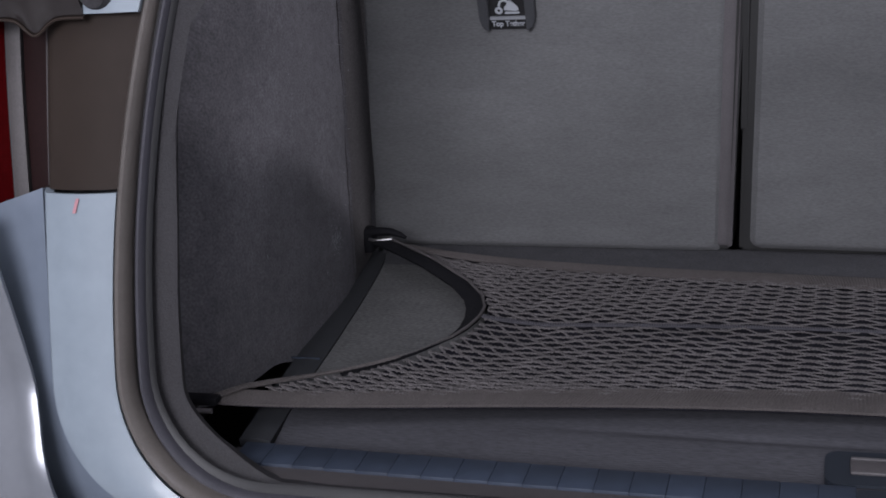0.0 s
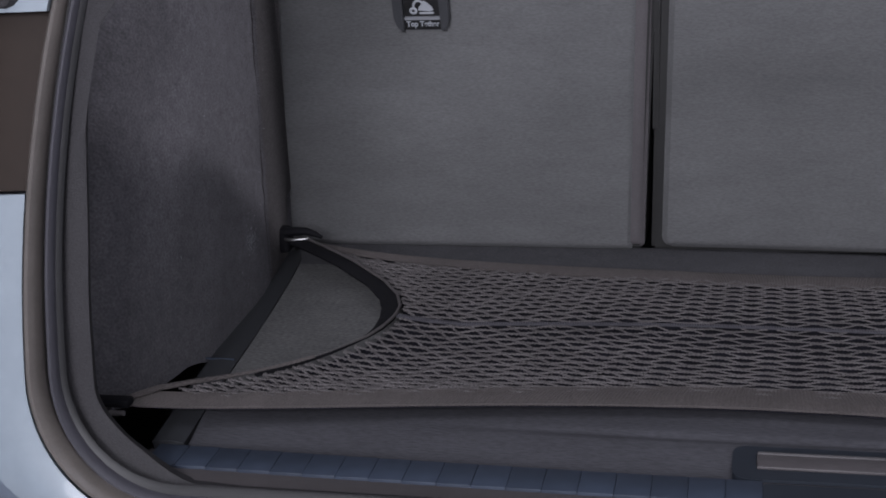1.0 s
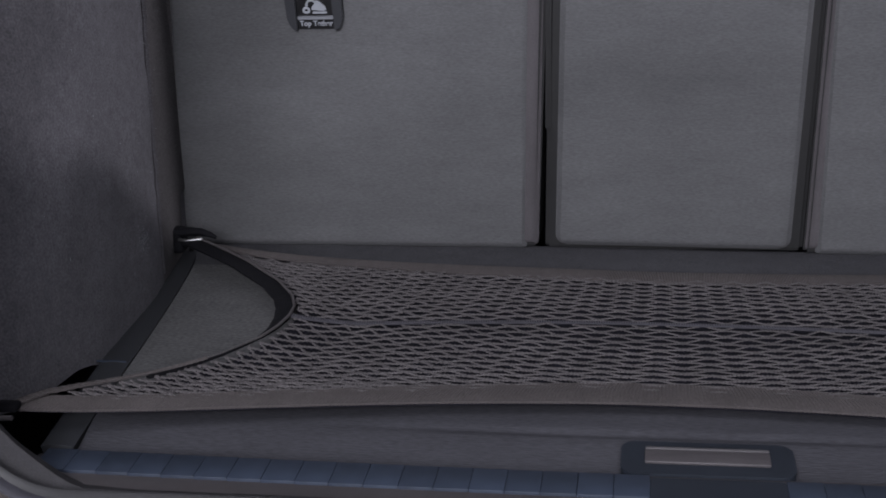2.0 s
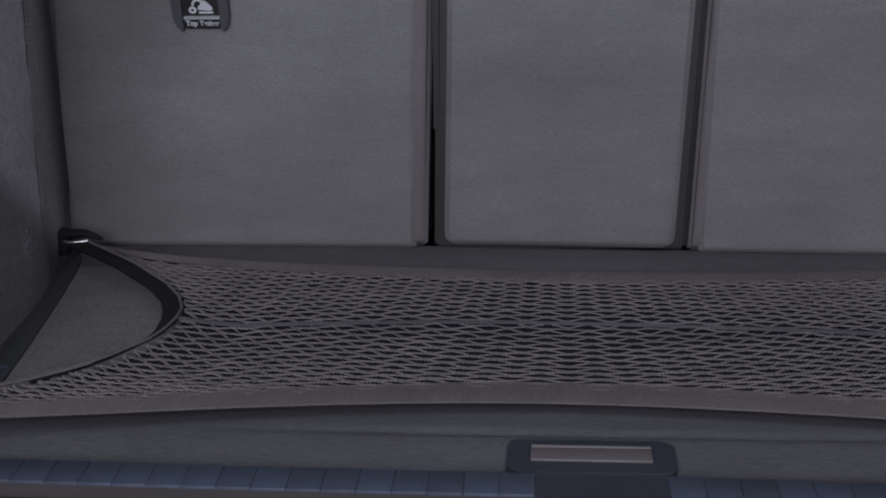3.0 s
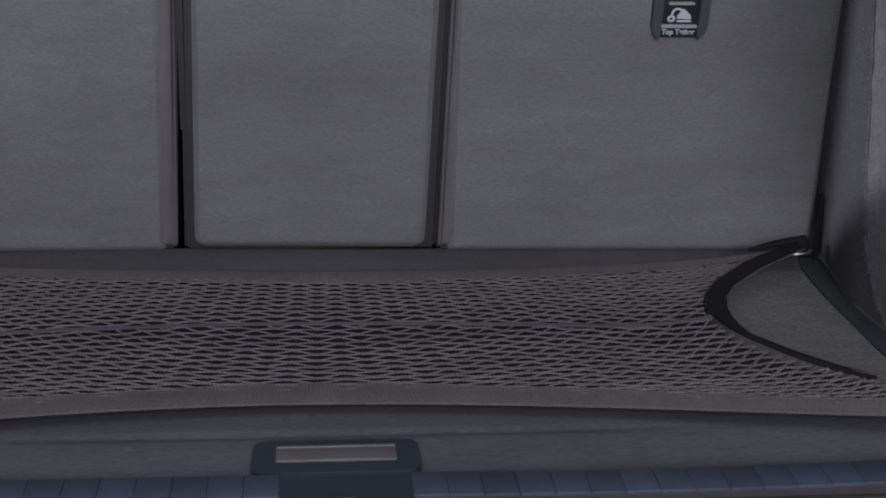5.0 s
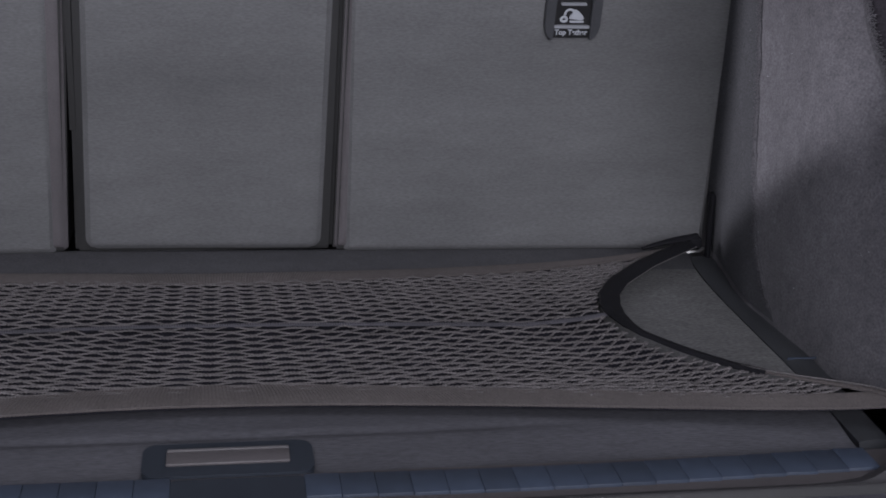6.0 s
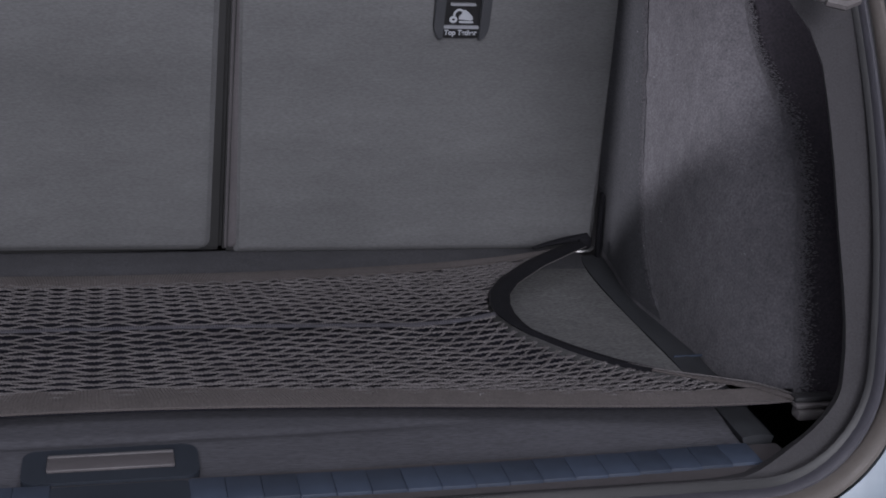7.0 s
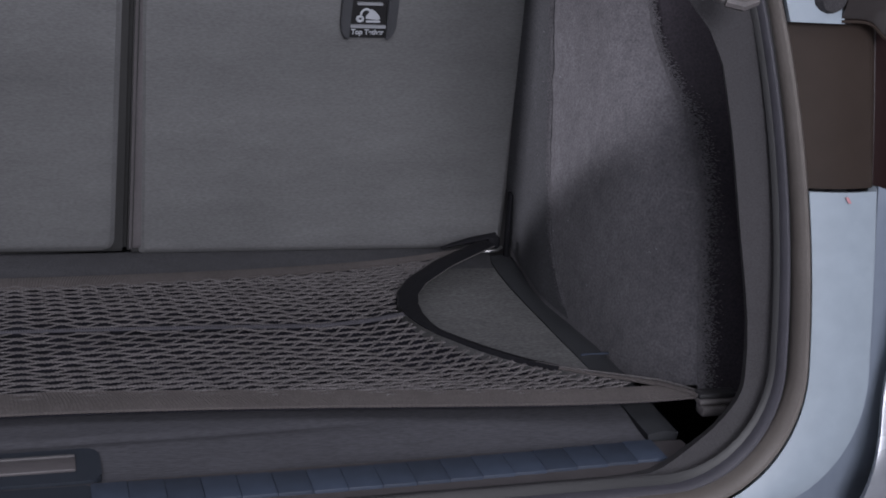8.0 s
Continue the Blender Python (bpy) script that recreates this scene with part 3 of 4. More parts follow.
frame_trim = thing("opening_trim", "dark plastic trim round the boot opening", "trim", kind="structure")
trim_curves = [loop(0.567, -0.030, 0.060, lambda z: -0.462 + 0.05 * z, 0.55, 0.026, lean=0.055, pinch=0.007, hook=8.0),
               loop(0.505, -0.002, 0.068, lambda z: -0.520 + 0.09 * z, 0.55, 0.0205, lean=0.055, pinch=0.007, hook=8.0),
               loop(0.502, 0.001, 0.070, lambda z: -0.531 + 0.10 * z, 0.55, 0.0205, lean=0.055, pinch=0.007, hook=8.0), loop(0.509, -0.004, 0.092, lambda z: -0.5345 + 0.11 * z, 0.75, 0.022, lean=0.03, pinch=0.004),
               loop(0.5155, -0.003, 0.083, lambda z: -0.538 + 0.12 * z, 0.65), loop(0.520, -0.006, 0.081, lambda z: -0.5415 + 0.14 * z, 0.6),
               loop(0.530, -0.012, 0.085, lambda z: -0.530 + 0.14 * z, 0.6)]
for curve in trim_curves[:3]:
    for c in curve:
        c.z += 0.014 * smooth((abs(c.x - OPEN_X) - 0.425) / 0.05) * (1 - smooth((c.z - 0.02) / 0.06))
part("trim_ring", bridge(trim_curves), TRIM_PLASTIC, frame_trim)
seal = thing("boot_seal", "brown grey rubber seal running round the boot opening", "seal", kind="structure")


def bulb(w, z0, r, y0, slope, rad_in, rad_out, n=10):
    """A round rubber ridge that follows the opening."""
    curves = []
    for k in range(n):
        a = 2 * math.pi * k / n
        d = rad_in * math.cos(a)
        curves.append(loop(w + d, z0 - d, r + d, lambda z, a=a: y0 + slope * z - rad_out * math.sin(a), 0.6))
    return bridge(curves, closed_profile=True)


# Black base added so that the lines between the lips come out dark.
part("seal_base", bulb(0.5245, -0.0012, 0.088, -0.5500, 0.155, 0.0110, 0.0035), BLACK, seal, "black base that shows as dark lines between the lips")
part("outer_lip", bulb(0.5308, -0.0042, 0.094, -0.562, 0.19, 0.0056, 0.012, 14), RUBBER, seal)
part("inner_lip", bulb(0.5205, 0.0005, 0.086, -0.552, 0.165, 0.0036, 0.009, 14), RUBBER_INNER, seal, "thin bluish grey inner lip of the seal")

# ---- tail of the car body ----
body = thing("car_tail", "pale silver painted car tail round the boot opening", "car body", kind="structure")


def ring(curves, i0, i1):
    return [c[i0:i1] for c in curves]


for s in (-1, 1):
    def panel(z_lo, z_hi, y_shift, s=s):
        """The flange beside the seal between two heights, rounded into its outer edge."""
        def f(u, v):
            z = lerp(z_lo, z_hi, v)
            inner = 0.534 - 0.6 * max(0.0, z - 0.10) ** 2
            outer = 0.588 - 0.12 * max(0.0, z - 0.10) ** 2
            if z < 0.088:
                d = 0.088 - z
                inner = 0.441 + math.sqrt(max(0.0, 0.096 ** 2 - d * d)) - 0.003
                outer = 0.498 + math.sqrt(max(0.0, 0.09 ** 2 - min(0.09, max(0.0, 0.080 - z)) ** 2))
            x = lerp(inner, outer, u)
            roll = 0.012 * smooth((u - 0.86) / 0.14) ** 2
            return Vector((s * x + OPEN_X, -0.573 + 0.19 * z + y_shift + roll - 0.004 * math.sin(math.pi * u), z))
        return f
    part("side_flange", sheet(panel(-0.0075, 0.2115, 0.0), 16, 40, 0.006 * s), PAINT, body)
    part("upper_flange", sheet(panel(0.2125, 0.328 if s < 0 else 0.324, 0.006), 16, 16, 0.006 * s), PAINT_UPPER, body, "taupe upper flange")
    # Highlight along the flange's outer edge, drawn as a pale tube.
    rim = panel(0.2125, 0.324, 0.006)
    part("flange_highlight", tube([rim(0.985, i / 16) + Vector((0, -0.002, 0)) for i in range(17)], 0.0010, 6), LAMP_GREY, body, "pale tube for the highlight on the upper flange's edge")
    top = panel(0.3295 if s < 0 else 0.3255, 0.40, -0.004)
    part("top_flange", sheet(lambda u, v: top(0.50 * u, v), 12, 12, 0.006 * s), PAINT, body)

    def shoulder_edge(u):
        """Height of the shoulder's wavy lower edge."""
        return 0.3275 - 0.011 * math.exp(-((u - 0.31) / 0.085) ** 2) - 0.004 * smooth((u - 0.5) / 0.3)

    def shoulder(u, v, s=s):
        z = lerp(shoulder_edge(u), 0.40, v)
        x = lerp(0.540, 0.66, u)
        swell = 0.010 * math.sin(math.pi * min(1.0, v * 3.0) / 2)
        return Vector((s * x + OPEN_X, -0.580 + 0.19 * z - swell + 0.25 * max(0.0, x - 0.60), z))
    part("lamp_shoulder", sheet(shoulder, 40, 14, 0.008 * s), SHOULDER, body, "dark taupe shoulder above the lamp")
    part("shoulder_rim", tube([shoulder(i / 40, 0.0) + Vector((0, -0.001, -0.0005)) for i in range(41)], 0.0011, 6), PAINT_UPPER, body, "thin rim under the shoulder")
    # quarter panel that falls away beside the flange
    def quarter(u, v, s=s):
        z = lerp(-0.06, 0.2105 - 0.062 * u, v)
        e = 0.588 if z > 0.08 else 0.498 + math.sqrt(max(0.0, 0.09 ** 2 - min(0.0899, 0.080 - z) ** 2))
        x = e + 0.003 + u * (0.19 + 0.588 - e)
        return Vector((s * x + OPEN_X, -0.563 + 0.19 * z + 0.004 + 0.02 * u + 0.05 * u * u, z))
    part("quarter_panel", sheet(quarter, 16, 30, 0.006 * s), PAINT_GREY, body, "grey painted quarter panel")
    # Red reflection on the flange, laid on as a coloured patch.
    part("painted_reflection", sheet(lambda u, v, s=s: panel(0.2115, -0.0075, 0)(0.42 + 0.04 * u + (0.04 * v), 0.012 + (0.045 if s < 0 else 0.020) * v) + Vector((0, -0.0012, 0)), 3, 5, 0.0006), RED_REFLECTION, body,
         "small red reflection laid on the flange as colour")
    # tail lamp
    lamp = thing("tail_lamp", "dark red tail lamp with a grey strip", "tail lamp", group="tail lamps")
    def lens(x0, x1, y_off, swell, s=s):
        def f(u, v):
            x = lerp(x0, x1, u)
            zlo = 0.210 - (x - 0.583) * 0.42
            z = lerp(zlo, 0.345, v)
            return Vector((s * x + OPEN_X, -0.545 + 0.19 * z + y_off + 0.25 * max(0, x - 0.6) - swell * math.sin(math.pi * u) - 0.002 * math.sin(math.pi * v), z))
        return f
    part("lamp_base", tube([Vector((s * x + OPEN_X, -0.549 + 0.19 * 0.2 + 0.25 * max(0, x - 0.6), 0.2095 - (x - 0.583) * 0.36)) for x in (0.584, 0.60, 0.62, 0.65, 0.69, 0.74)], 0.0034, 8), SHOULDER, lamp, "dark brown strip under the lens")
    part("housing", sheet(lens(0.5835, 0.609, 0.0, 0.0), 6, 10, 0.02 * s), HOUSING, lamp, "gloss black housing")
    part("strip", sheet(lens(0.6093, 0.6235, -0.004, 0.002), 6, 10, 0.02 * s), LAMP_GREY, lamp, "grey strip")
    part("lens", sheet(lens(0.6238, 0.74, -0.004, 0.010), 12, 12, 0.02 * s), RED_LENS, lamp, "dark red lens")
    # rubber stop above the upper flange
    stop = thing("rubber_stop", "round rubber stop in a pale metal seat", "rubber stop", at=(s * 0.531 + OPEN_X, -0.512, 0.343), group="rubber stops")
    part("stop_body", tube([(0, 0.012, 0), (0, -0.004, 0), (0, -0.010, -0.001)], lambda t: 0.0125 if t < 0.6 else 0.009, 14), TRIM_PLASTIC, stop)

bumper = thing("bumper", "silver grey painted rear bumper under the sill", "bumper")


def bumper_edge(z):
    return table(z, [(-0.10, 0.545), (-0.01, 0.572), (0.049, 0.588), (0.148, 0.6085), (0.20, 0.620)])


def bumper_point(u, v):
    x = lerp(-0.56, 0.56, u)
    return Vector((x + OPEN_X, -0.605 - 0.05 * math.sin(math.pi * v * 0.6), -0.034 - 0.20 * v))


part("bumper_skin", sheet(bumper_point, 60, 16, -0.006), BUMPER_PAINT, bumper)
for s in (-1, 1):
    def corner(u, v, s=s):
        z = lerp(-0.10, 0.20, v)
        x = bumper_edge(z) + 0.30 * u
        lip = 0.005 * (1 - smooth(u / 0.03)) ** 2
        y = -0.578 - 0.014 * math.exp(-((z - 0.005) / 0.045) ** 2) + 0.010 * smooth((z - 0.03) / 0.06) + 0.04 * max(0.0, z) + lip + 0.05 * u
        return Vector((s * x + OPEN_X, y, z))
    part("bumper_corner", sheet(corner, 30, 30, 0.006 * s), BUMPER_PAINT, bumper)
part("step_strip", sheet(lambda u, v: Vector((lerp(-0.49, 0.49, u) + OPEN_X, lerp(-0.574, -0.604, v), -0.026 - 0.006 * v)), 40, 4, -0.006), SILL_PLASTIC, bumper, "dark step strip")

hook = thing("bag_hook", "pale grey plastic hook on the trim", "hook", at=(0.463, -0.540, 0.345))
bm = box(bmesh.new(), (-0.014, -0.012, -0.004), (0.014, 0.006, 0.020), 0.004, 3)
part("hook_body", bm, CLIP, hook)
part("hook_nose", tube([(-0.010, -0.012, -0.002), (0.0, -0.016, -0.004), (0.011, -0.012, -0.001)], 0.0035, 8), LAMP_GREY, hook)

# ---- cargo net ----
net = thing("cargo_net", "grey brown elastic cargo net stretched flat over the boot floor", "cargo net")


def net_front(u):
    """u from -1 to 1."""
    return Vector((u * (0.514 if u > 0 else 0.501) + 0.007, -0.3895 - 0.079 * abs(u) ** 1.6 + 0.026 * max(0.0, -u) * (1 - abs(u)), 0.012 + 0.010 * u * u + 0.008 * abs(u) ** 8))


def net_back(u):
    x = u * 0.475 - 0.004
    return Vector((x, -0.0965 + 0.008 * abs(u) + 0.020 * u * u, 0.012 + 0.004 * u * u + 0.012 * abs(u) ** 6 - sag(x)))


def net_side(s, v):
    """The hollow side edge from the front hook (v = 0) to the back hook (v = 1)."""
    a, b = net_front(s), net_back(s)
    p = a.lerp(b, v)
    q = [(0.0, 0.0), (0.08, 0.006), (0.12, 0.025), (0.16, 0.047), (0.20, 0.066), (0.25, 0.085), (0.33, 0.111), (0.42, 0.133), (0.48, 0.1405), (0.54, 0.144), (0.60, 0.1425), (0.67, 0.133), (0.75, 0.112), (0.86, 0.068), (0.94, 0.029), (1.0, 0.0)]
    for (v0, d0), (v1, d1) in zip(q, q[1:]):
        if v <= v1:
            p.x -= s * (lerp(d0, d1, (v - v0) / (v1 - v0)) + 0.012 * (1 - v) * smooth(v / 0.1))
            break
    p.z = lerp(p.z, 0.019, smooth(min(v, 1 - v) * 3))
    return p


def net_at(u, v):
    """A patch that meets the four edges; u and v from 0 to 1."""
    w = u * 2 - 1
    a = net_front(w).lerp(net_back(w), v)
    lo, hi = net_side(-1, v), net_side(1, v)
    c00, c10, c01, c11 = net_front(-1), net_front(1), net_back(-1), net_back(1)
    b = lo.lerp(hi, u)
    c = c00.lerp(c10, u).lerp(c01.lerp(c11, u), v)
    p = a + b - c
    p.z = max(p.z, 0.010 - 0.6 * sag(p.x) * v)
    return p


BAND_V, TAPE_V = 0.135, 0.555
TAPE_LINE = [net_at(i / 60, TAPE_V) for i in range(61)]
TAPE_X, TAPE_Y = [p.x for p in TAPE_LINE], [p.y for p in TAPE_LINE]
NET_U, NET_W = 120, 60
NET_GRID = np.array([[net_at(i / NET_U, j / NET_W) for j in range(NET_W + 1)] for i in range(NET_U + 1)])
NET_COARSE = NET_GRID[::2, ::2].reshape(-1, 3)


def grid_at(u, v):
    """The net's surface at arrays of u and v."""
    a, b = np.clip(u, 0, 1) * NET_U, np.clip(v, 0, 1) * NET_W
    i, j = np.minimum(a.astype(int), NET_U - 1), np.minimum(b.astype(int), NET_W - 1)
    s, t = (a - i)[:, None], (b - j)[:, None]
    g = NET_GRID
    return (g[i, j] * (1 - s) + g[i + 1, j] * s) * (1 - t) + (g[i, j + 1] * (1 - s) + g[i + 1, j + 1] * s) * t


def on_net(x, y):
    """u, v and height of the net at plan positions."""
    near = np.argmin((x[:, None] - NET_COARSE[None, :, 0]) ** 2 + (y[:, None] - NET_COARSE[None, :, 1]) ** 2, axis=1)
    u, v = near // (NET_W // 2 + 1) * 2 / NET_U, near % (NET_W // 2 + 1) * 2 / NET_W
    for _ in range(8):
        p, pu, pv = grid_at(u, v), grid_at(u + 0.004, v), grid_at(u, v + 0.004)
        a, b, c, d = (pu - p)[:, 0] / 0.004, (pv - p)[:, 0] / 0.004, (pu - p)[:, 1] / 0.004, (pv - p)[:, 1] / 0.004
        det = a * d - b * c
        det = np.where(np.abs(det) < 0.01, 0.01, det)
        ex, ey = x - p[:, 0], y - p[:, 1]
        u = np.clip(u + 0.9 * (d * ex - b * ey) / det, -0.02, 1.0)
        v = np.clip(v + 0.9 * (a * ey - c * ex) / det, -0.02, 1.0)
    p = grid_at(u, v)
    miss = np.hypot(x - p[:, 0], y - p[:, 1]) > 0.002
    return u, v, p[:, 2], miss


# The netting: a lattice of rows and columns, upright diamonds in the middle, drawn askew towards the corners.
HALF = {"front": dict(sign=-1, h0=0.0158, h1=0.0088, depth=0.155, lean=22.0, shear=24.0, wide=29.5),
        "back": dict(sign=1, h0=0.0150, h1=0.0095, depth=0.115, lean=12.0, shear=14.0, wide=26.5)}


def askew(a):
    return np.minimum(a / 0.34, 1.0 + 0.25 * (a - 0.34))


ASK_X = np.linspace(0, 0.6, 601)
LEAN_SUM = np.where(ASK_X < 0.16, ASK_X ** 2 / 0.32, ASK_X - 0.08)


def lattice(x, y, half):
    """Row and column numbers at plan positions on one half of the net."""
    a = np.abs(x)
    e = half["sign"] * (y - np.interp(x, TAPE_X, TAPE_Y))
    m = (half["h0"] - half["h1"]) / half["depth"]
    row = -np.log(np.maximum(0.05, 1 - m * e / half["h0"])) / m
    lean = half["lean"] * np.interp(a, ASK_X, LEAN_SUM)
    row = row - half["sign"] * lean
    col = half["wide"] * a + 14.0 * a * a + half["sign"] * half["shear"] * askew(a) * e
    return row, col


def row_y(x, row, half):
    """Where a row runs."""
    r = row + half["sign"] * half["lean"] * np.interp(np.abs(x), ASK_X, LEAN_SUM)
    m = (half["h0"] - half["h1"]) / half["depth"]
    e = (1 - np.exp(-m * r)) * half["h0"] / m
    return np.interp(x, TAPE_X, TAPE_Y) + half["sign"] * e


def braided(p, r, beat, mat, sides=8):
    """A flat braid along an array of points: two plaits side by side that swell in turn."""
    ang = (np.arange(sides) + 0.5) * 2 * np.pi / sides
    d = np.gradient(p, axis=0)
    d /= np.linalg.norm(d, axis=1)[:, None] + 1e-9
    side = np.stack((d[:, 1], -d[:, 0], np.zeros(len(p))), 1)
    side /= np.linalg.norm(side, axis=1)[:, None] + 1e-9
    up = np.cross(side, d)
    swell = 1 + 0.52 * np.cos(beat[:, None] + np.where(np.cos(ang) > 0, 0.0, np.pi)[None, :])
    wide, high = 1.25 * np.cos(ang), 0.80 * np.sin(ang)
    ring = p[:, None, :] + (r[:, None] * swell)[:, :, None] * (side[:, None, :] * wide[None, :, None] + up[:, None, :] * high[None, :, None])
    v = ring.reshape(-1, 3)
    i = (np.arange(len(p) - 1) * sides)[:, None] + np.arange(sides)[None, :]
    j = (np.arange(len(p) - 1) * sides)[:, None] + ((np.arange(sides) + 1) % sides)[None, :]
    f = np.stack((i, j, j + sides, i + sides), 2).reshape(-1, 4)
    me = bpy.data.meshes.new("cord")
    me.vertices.add(len(v))
    me.vertices.foreach_set("co", v.ravel())
    me.loops.add(f.size)
    me.loops.foreach_set("vertex_index", f.ravel())
    me.polygons.add(len(f))
    me.polygons.foreach_set("loop_start", np.arange(len(f)) * 4)
    me.polygons.foreach_set("use_smooth", np.ones(len(f), dtype=bool))
    me.update(calc_edges=True)
    me.materials.append(mat)
    return me


def cord_meshes(k, half, v_lo, v_hi):
    """One braided cord that zigzags across the net and is knotted to its neighbours in turn."""
    x = np.arange(-0.505, 0.525, 0.0008)
    y = row_y(x, k * 0.5 + 0.25, half)
    r0, c0 = lattice(x, y, half)
    step = 0.0004
    side = np.where(x < 0, -step, step)
    rx, cx = lattice(x + side, y, half)
    ry, cy = lattice(x, y + step, half)
    rx, cx, ry, cy = (rx - r0) / side, (cx - c0) / side, (ry - r0) / step, (cy - c0) / step
    det = rx * cy - ry * cx
    det = np.where(np.abs(det) < 200, np.where(det < 0, -200, 200), det)
    turn = 2 * np.pi * (c0 + 0.5 * (k % 2))
    zig = (np.cos(turn) + np.cos(3 * turn) / 9 + np.cos(5 * turn) / 40) / 1.136
    # along a column by a quarter of a mesh
    dr = 0.215 * zig
    dx, dy = dr * cy / det, -dr * cx / det
    px, py = x + dx, y + dy
    u, v, z, miss = on_net(px, py)
    steep = np.abs(np.gradient(py)) / (np.abs(np.gradient(px)) + 1e-5)
    thin = np.clip(1.12 - 0.35 * steep, 0.68, 1.0)
    keep = (u > 0.004) & (u < 0.997) & (v > (v_lo if half["sign"] > 0 else v_lo * (1 - 0.5 * (2 * u - 1) ** 2))) & (v < v_hi) & ~miss
    slack = np.array([noise.noise((0.9 * i * 0.05, k * 1.7, half["sign"])) for i in range(len(x))])
    knot = np.exp(-((np.abs(zig) - 1) / 0.10) ** 2)
    lie = z - 0.0010 * (1 - thin) + 0.0006 * zig * (1 if k % 2 else -1) + 0.0006 * slack
    made = []
    cut = np.flatnonzero(np.diff(np.concatenate(([0], keep.astype(int), [0]))))
    for a, b in zip(cut[::2], cut[1::2]):
        if b - a > 24:
            path = np.stack((px[a:b], py[a:b], lie[a:b]), 1)
            made.append(braided(path, thin[a:b] * (0.00084 + 0.00030 * np.minimum(1, np.abs(x[a:b]) / 0.25)) * (1 + 0.30 * knot[a:b]), np.arange(a, b) * 2 * np.pi / 4.0, CORD))
    return made


for half, v_lo, v_hi in ((HALF["front"], BAND_V * 0.55, TAPE_V - 0.004), (HALF["back"], TAPE_V + 0.004, 0.93)):
    for k in range(-22, 50):
        for me in cord_meshes(k, half, v_lo, v_hi):
            cord = new("cord", me)
            cord.parent = net
            tagged(cord)


def band_sheet(v0, v1, thick, ribs, nv=4, lift=0.0, rib=0.00025):
    """A woven band across the net with fine ribs; v0 and v1 may follow u."""
    def f(u, v):
        p = net_at(u, lerp(v0(u) if callable(v0) else v0, v1(u) if callable(v1) else v1, v))
        p.z += rib * math.sin(u * ribs * 2 * math.pi) + 0.0008 * math.sin(math.pi * v) + lift
        return p
    return sheet(f, ribs * 4, nv, thick)


def band_top(u):
    """Where the front band ends; it narrows towards the corners."""
    return BAND_V * (1 - 0.5 * (2 * u - 1) ** 2)


# Sheet added under the net; its dark colour gives the holes their shade.
part("dark_sheet", sheet(lambda u, v: net_at(0.004 + 0.992 * u, lerp(0.02, 0.98, v)) + Vector((0, 0, -0.0048)), 120, 30, 0.0008), NET_DARK, net, "dark navy sheet that puts shade into the holes of the net")
part("front_band", band_sheet(0.0, band_top, 0.002, 350, 8, lift=0.0004), BAND, net, "knitted front band")
part("back_band", band_sheet(lambda u: 0.915 + 0.04 * abs(2 * u - 1), 1.0, 0.002, 350, lift=0.0004), BAND, net, "knitted back band")
part("middle_tape", band_sheet(TAPE_V - 0.0095, TAPE_V + 0.0095, 0.0012, 320, lift=0.0014), TAPE, net, "dark flat middle tape")
for s in (-1, 1):
    def border(u, v, s=s):
        u = lerp(0.20, 1.0, u)
        p = net_side(s, u)
        q = net_side(s, min(1, u + 0.01)) - net_side(s, max(0, u - 0.01))
        nrm = Vector((q.y, -q.x, 0)).normalized() * s
        width = 0.017 * (0.02 + 0.98 * smooth((u - 0.33) / 0.3))
        p += nrm * lerp(-0.0008 * smooth((u - 0.20) / 0.15), width, v)
        p.z += 0.0015 * smooth((u - 0.20) / 0.15) - 0.0012 * (1 - smooth((u - 0.20) / 0.15)) + 0.002 * math.sin(math.pi * v)
        return p
    if s > 0:
        part("border_piping", tube([border(i / 60, 1.0) + Vector((0, 0, 0.001)) for i in range(18, 61)], 0.0008, 6), CLIP, net, "thin grey piping")
    part("side_border", sheet(border, 60, 5, 0.0025), BORDER, net, "black woven side border")
    def selvedge(u, v, s=s):
        u = lerp(0.0, 0.30, u)
        p = net_side(s, u)
        q = net_side(s, u + 0.01) - net_side(s, max(0, u - 0.01))
        inward = Vector((-q.y, q.x, 0)).normalized() * s
        p += inward * lerp(-0.001, 0.0060 * (1 - smooth((u - 0.05) / 0.22)) + 0.0004, v)
        p.z += 0.0016 + 0.0008 * math.sin(math.pi * v) + 0.0002 * math.sin(u * 620)
        return p
    part("selvedge", sheet(selvedge, 220, 4, 0.0015), BAND, net, "brown knitted edge")
    part("piping", tube([net_side(s, i / 60) + Vector((0, 0, 0.003)) for i in range(61)], lambda t: 0.0007 + 0.0007 * smooth((t - 0.3) / 0.2), 6), CORD, net)

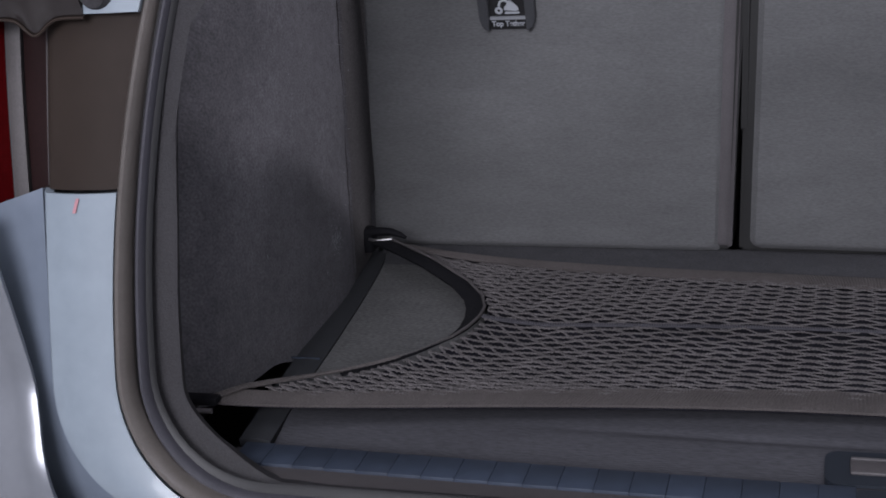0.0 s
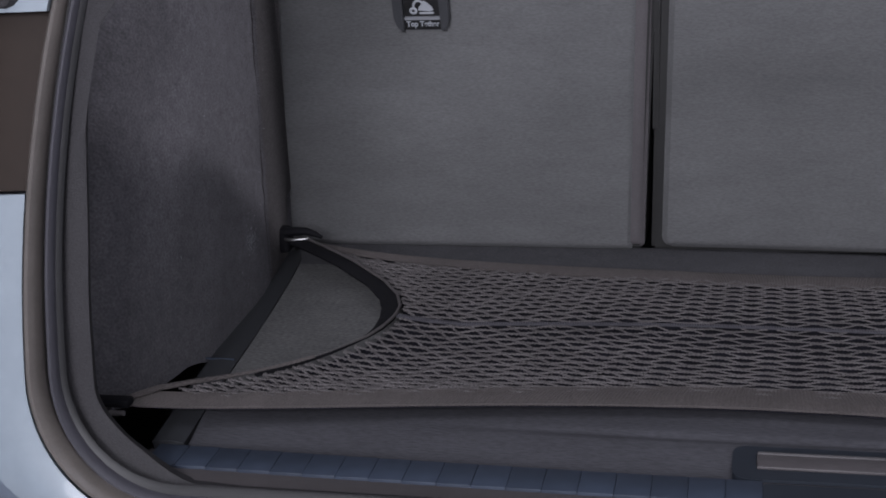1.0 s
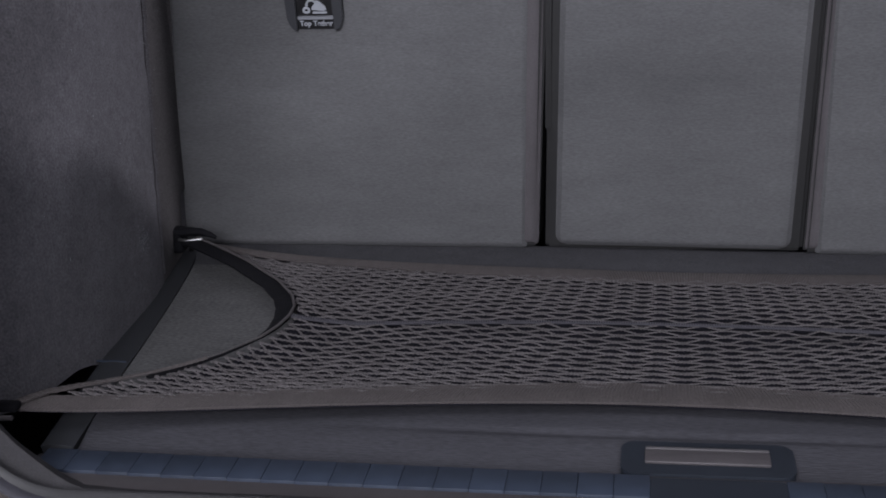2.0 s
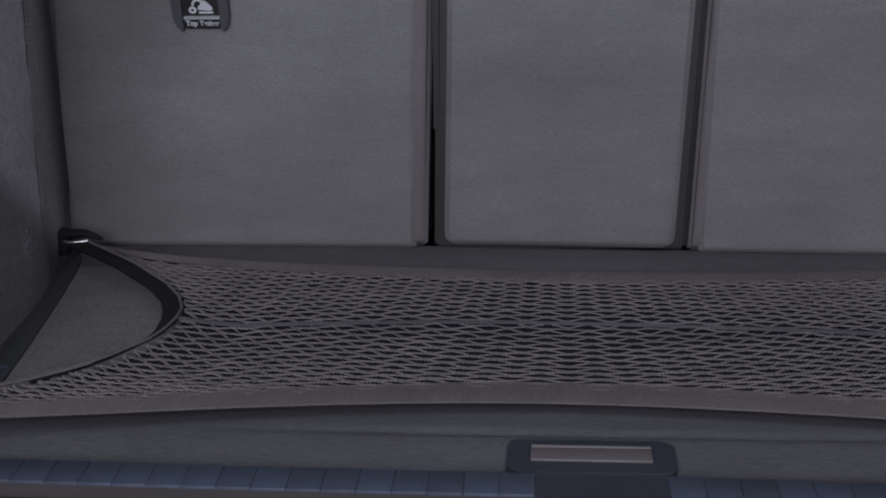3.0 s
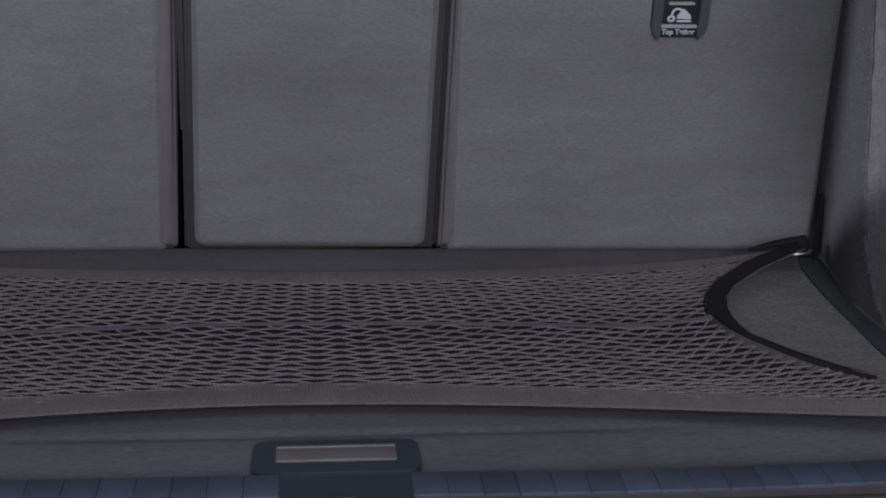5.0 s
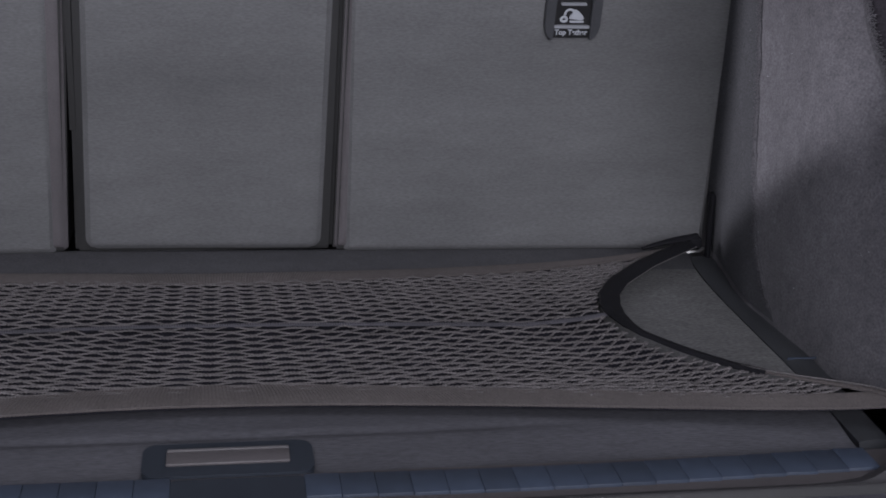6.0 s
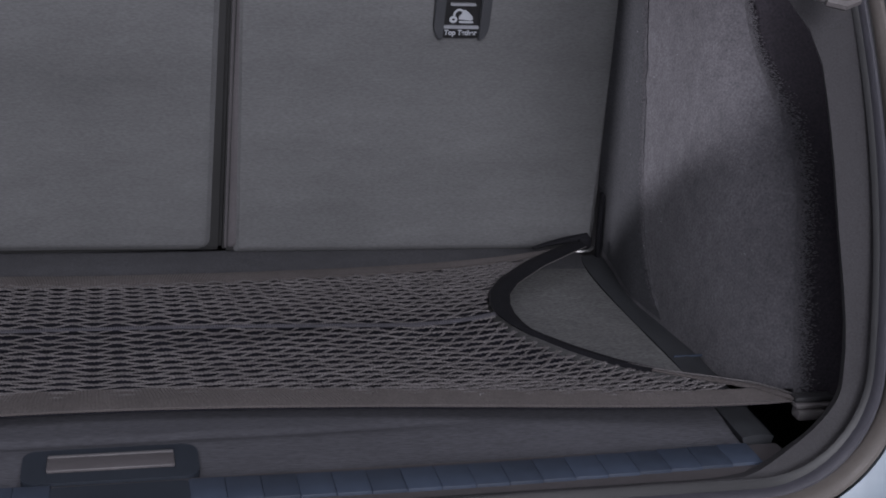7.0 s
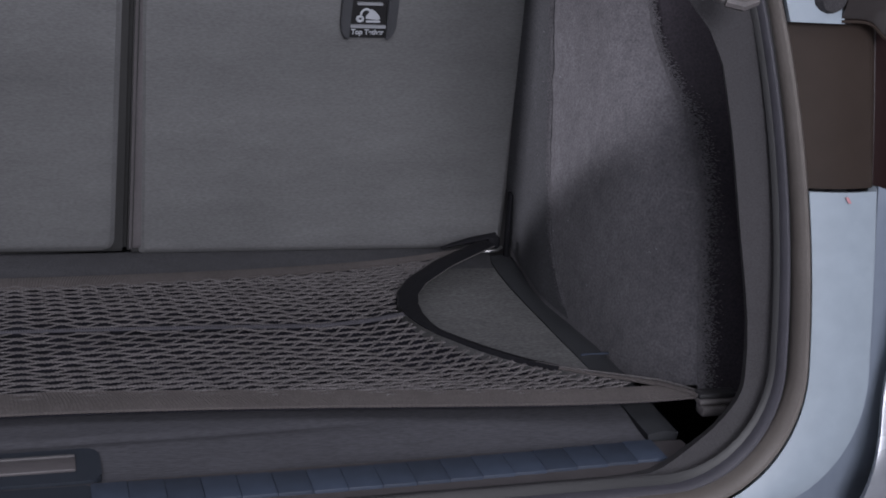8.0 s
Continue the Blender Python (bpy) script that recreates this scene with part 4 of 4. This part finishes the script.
# ---- hooks and lashing rings in the four corners ----
for s in (-1, 1):
    # front clip
    e = net_front(s)
    ob = thing("net_clip", "grey plastic clip at the net's front corner", "clip", at=e, group="net clips")
    if s > 0:
        part("clip_top", box(bmesh.new(), (-0.004, -0.005, -0.001), (0.028, 0.006, 0.0035), 0.0015), DARK_PLASTIC, ob, "dark upper jaw")
        bm = box(bmesh.new(), (-0.004, -0.007, -0.005), (0.026, 0.006, -0.001), 0.0014)
        box(bm, (-0.002, -0.009, -0.014), (0.020, 0.004, -0.006), 0.0018)
        box(bm, (0.018, -0.004, -0.012), (0.034, 0.003, -0.003), 0.002)
        part("clip_body", bm, CLIP, ob)
    else:
        part("strap", box(bmesh.new(), (-0.046, -0.006, -0.001), (0.010, 0.006, 0.005), 0.0018), HOOK, ob, "black strap")
        part("wire_loop", tube([(0.006, -0.005, -0.005), (-0.016, -0.006, -0.0055), (-0.034, -0.005, -0.006), (-0.036, 0.004, -0.006), (-0.010, 0.005, -0.0055)], 0.0022, 8), CLIP, ob, "pale wire loop")
        part("clip_body", box(bmesh.new(), (-0.036, -0.006, -0.019), (-0.016, 0.004, -0.011), 0.002), CLIP, ob)
    # back hook and ring
    e = net_back(s)
    ob = thing("net_hook", "black plastic hook at the net's back corner", "hook", at=e, group="net hooks")
    # a flat blade that tapers towards the net, on a stout root
    if s > 0:
        blade = [(-0.042, -0.004, -0.001), (-0.028, -0.002, 0.002), (-0.012, 0.001, 0.004), (0.004, 0.003, 0.006), (0.018, 0.004, 0.008)]
        bm = tube(blade, lambda t: 0.0022 + 0.0034 * smooth(t * 1.6), 10, flat=0.62)
        box(bm, (0.008, -0.004, -0.004), (0.021, 0.010, 0.009), 0.003, 3)
    else:
        blade = [(0.020, -0.002, 0.008), (0.036 - 0.030, -0.003, 0.010), (-0.006, -0.003, 0.010), (-0.016, -0.003, 0.007), (-0.022, -0.003, 0.004)]
        bm = tube(blade, lambda t: 0.0062 - 0.0042 * t * t, 10, flat=0.75)
        box(bm, (0.012, -0.008, -0.013), (0.027, 0.012, 0.013), 0.005, 3)
        box(bm, (-0.004, -0.004, -0.006), (0.016, 0.006, -0.001), 0.002, 2)
    if s < 0:
        bmesh.ops.scale(bm, vec=(-1, 1, 1), verts=bm.verts[:])
    part("hook_body", bm, HOOK, ob)
    bm = tube([(s * x, y, z) for x, y, z in ((((-0.006, -0.006, -0.004), (0.004, -0.011, -0.0035), (0.016, -0.010, -0.003), (0.022, -0.004, -0.002))) if s > 0 else
               ((-0.008, -0.006, 0.0035), (0.002, -0.010, 0.003), (0.012, -0.010, 0.003), (0.019, -0.004, 0.003)))], 0.0018, 8)
    ring_ob = thing("lashing_ring", "dull metal lashing ring at the floor corner", "ring", at=e + Vector((0, 0, 0)), group="lashing rings")
    part("ring_bar", bm, METAL, ring_ob)

# ---- lint on the felt ----
for s in (-1, 1):
    lint = bmesh.new()
    for k in range(22):
        y, z = random.uniform(-0.36, -0.06), random.uniform(0.02, 0.27)
        more = -0.009 if s < 0 else 0.0
        x = s * (wall_half(y, z, s) + more * smooth((0.2 + y) / 0.2) - 0.0012) + drift(y)
        a, size = random.uniform(0, math.pi), random.uniform(0.0003, 0.0009)
        d = Vector((0, math.cos(a), math.sin(a))) * size * 1.6
        tube([Vector((x, y, z)) - d, Vector((x, y, z)) + Vector((-s * 0.0003, 0.0003, 0.0002)), Vector((x, y, z)) + d], size * 0.30, 4, lint)
    if s < 0:
        # a pale scuff low on the felt
        for k in range(90):
            y, z = random.gauss(-0.185, 0.008), random.gauss(0.066, 0.008)
            x = s * (wall_half(y, z, s) - 0.009 * smooth((0.2 + y) / 0.2) - 0.0010) + drift(y)
            d = Vector((0, random.uniform(-1, 1), random.uniform(-1, 1))) * 0.0009
            tube([Vector((x, y, z)) - d, Vector((x + 0.0002, y, z)), Vector((x, y, z)) + d], 0.00022, 4, lint)
    ob = part("lint", lint, GREY_PRINT, None)
    tagged(ob, "pale specks of lint on the felt side trim", "lint", kind="stuff")
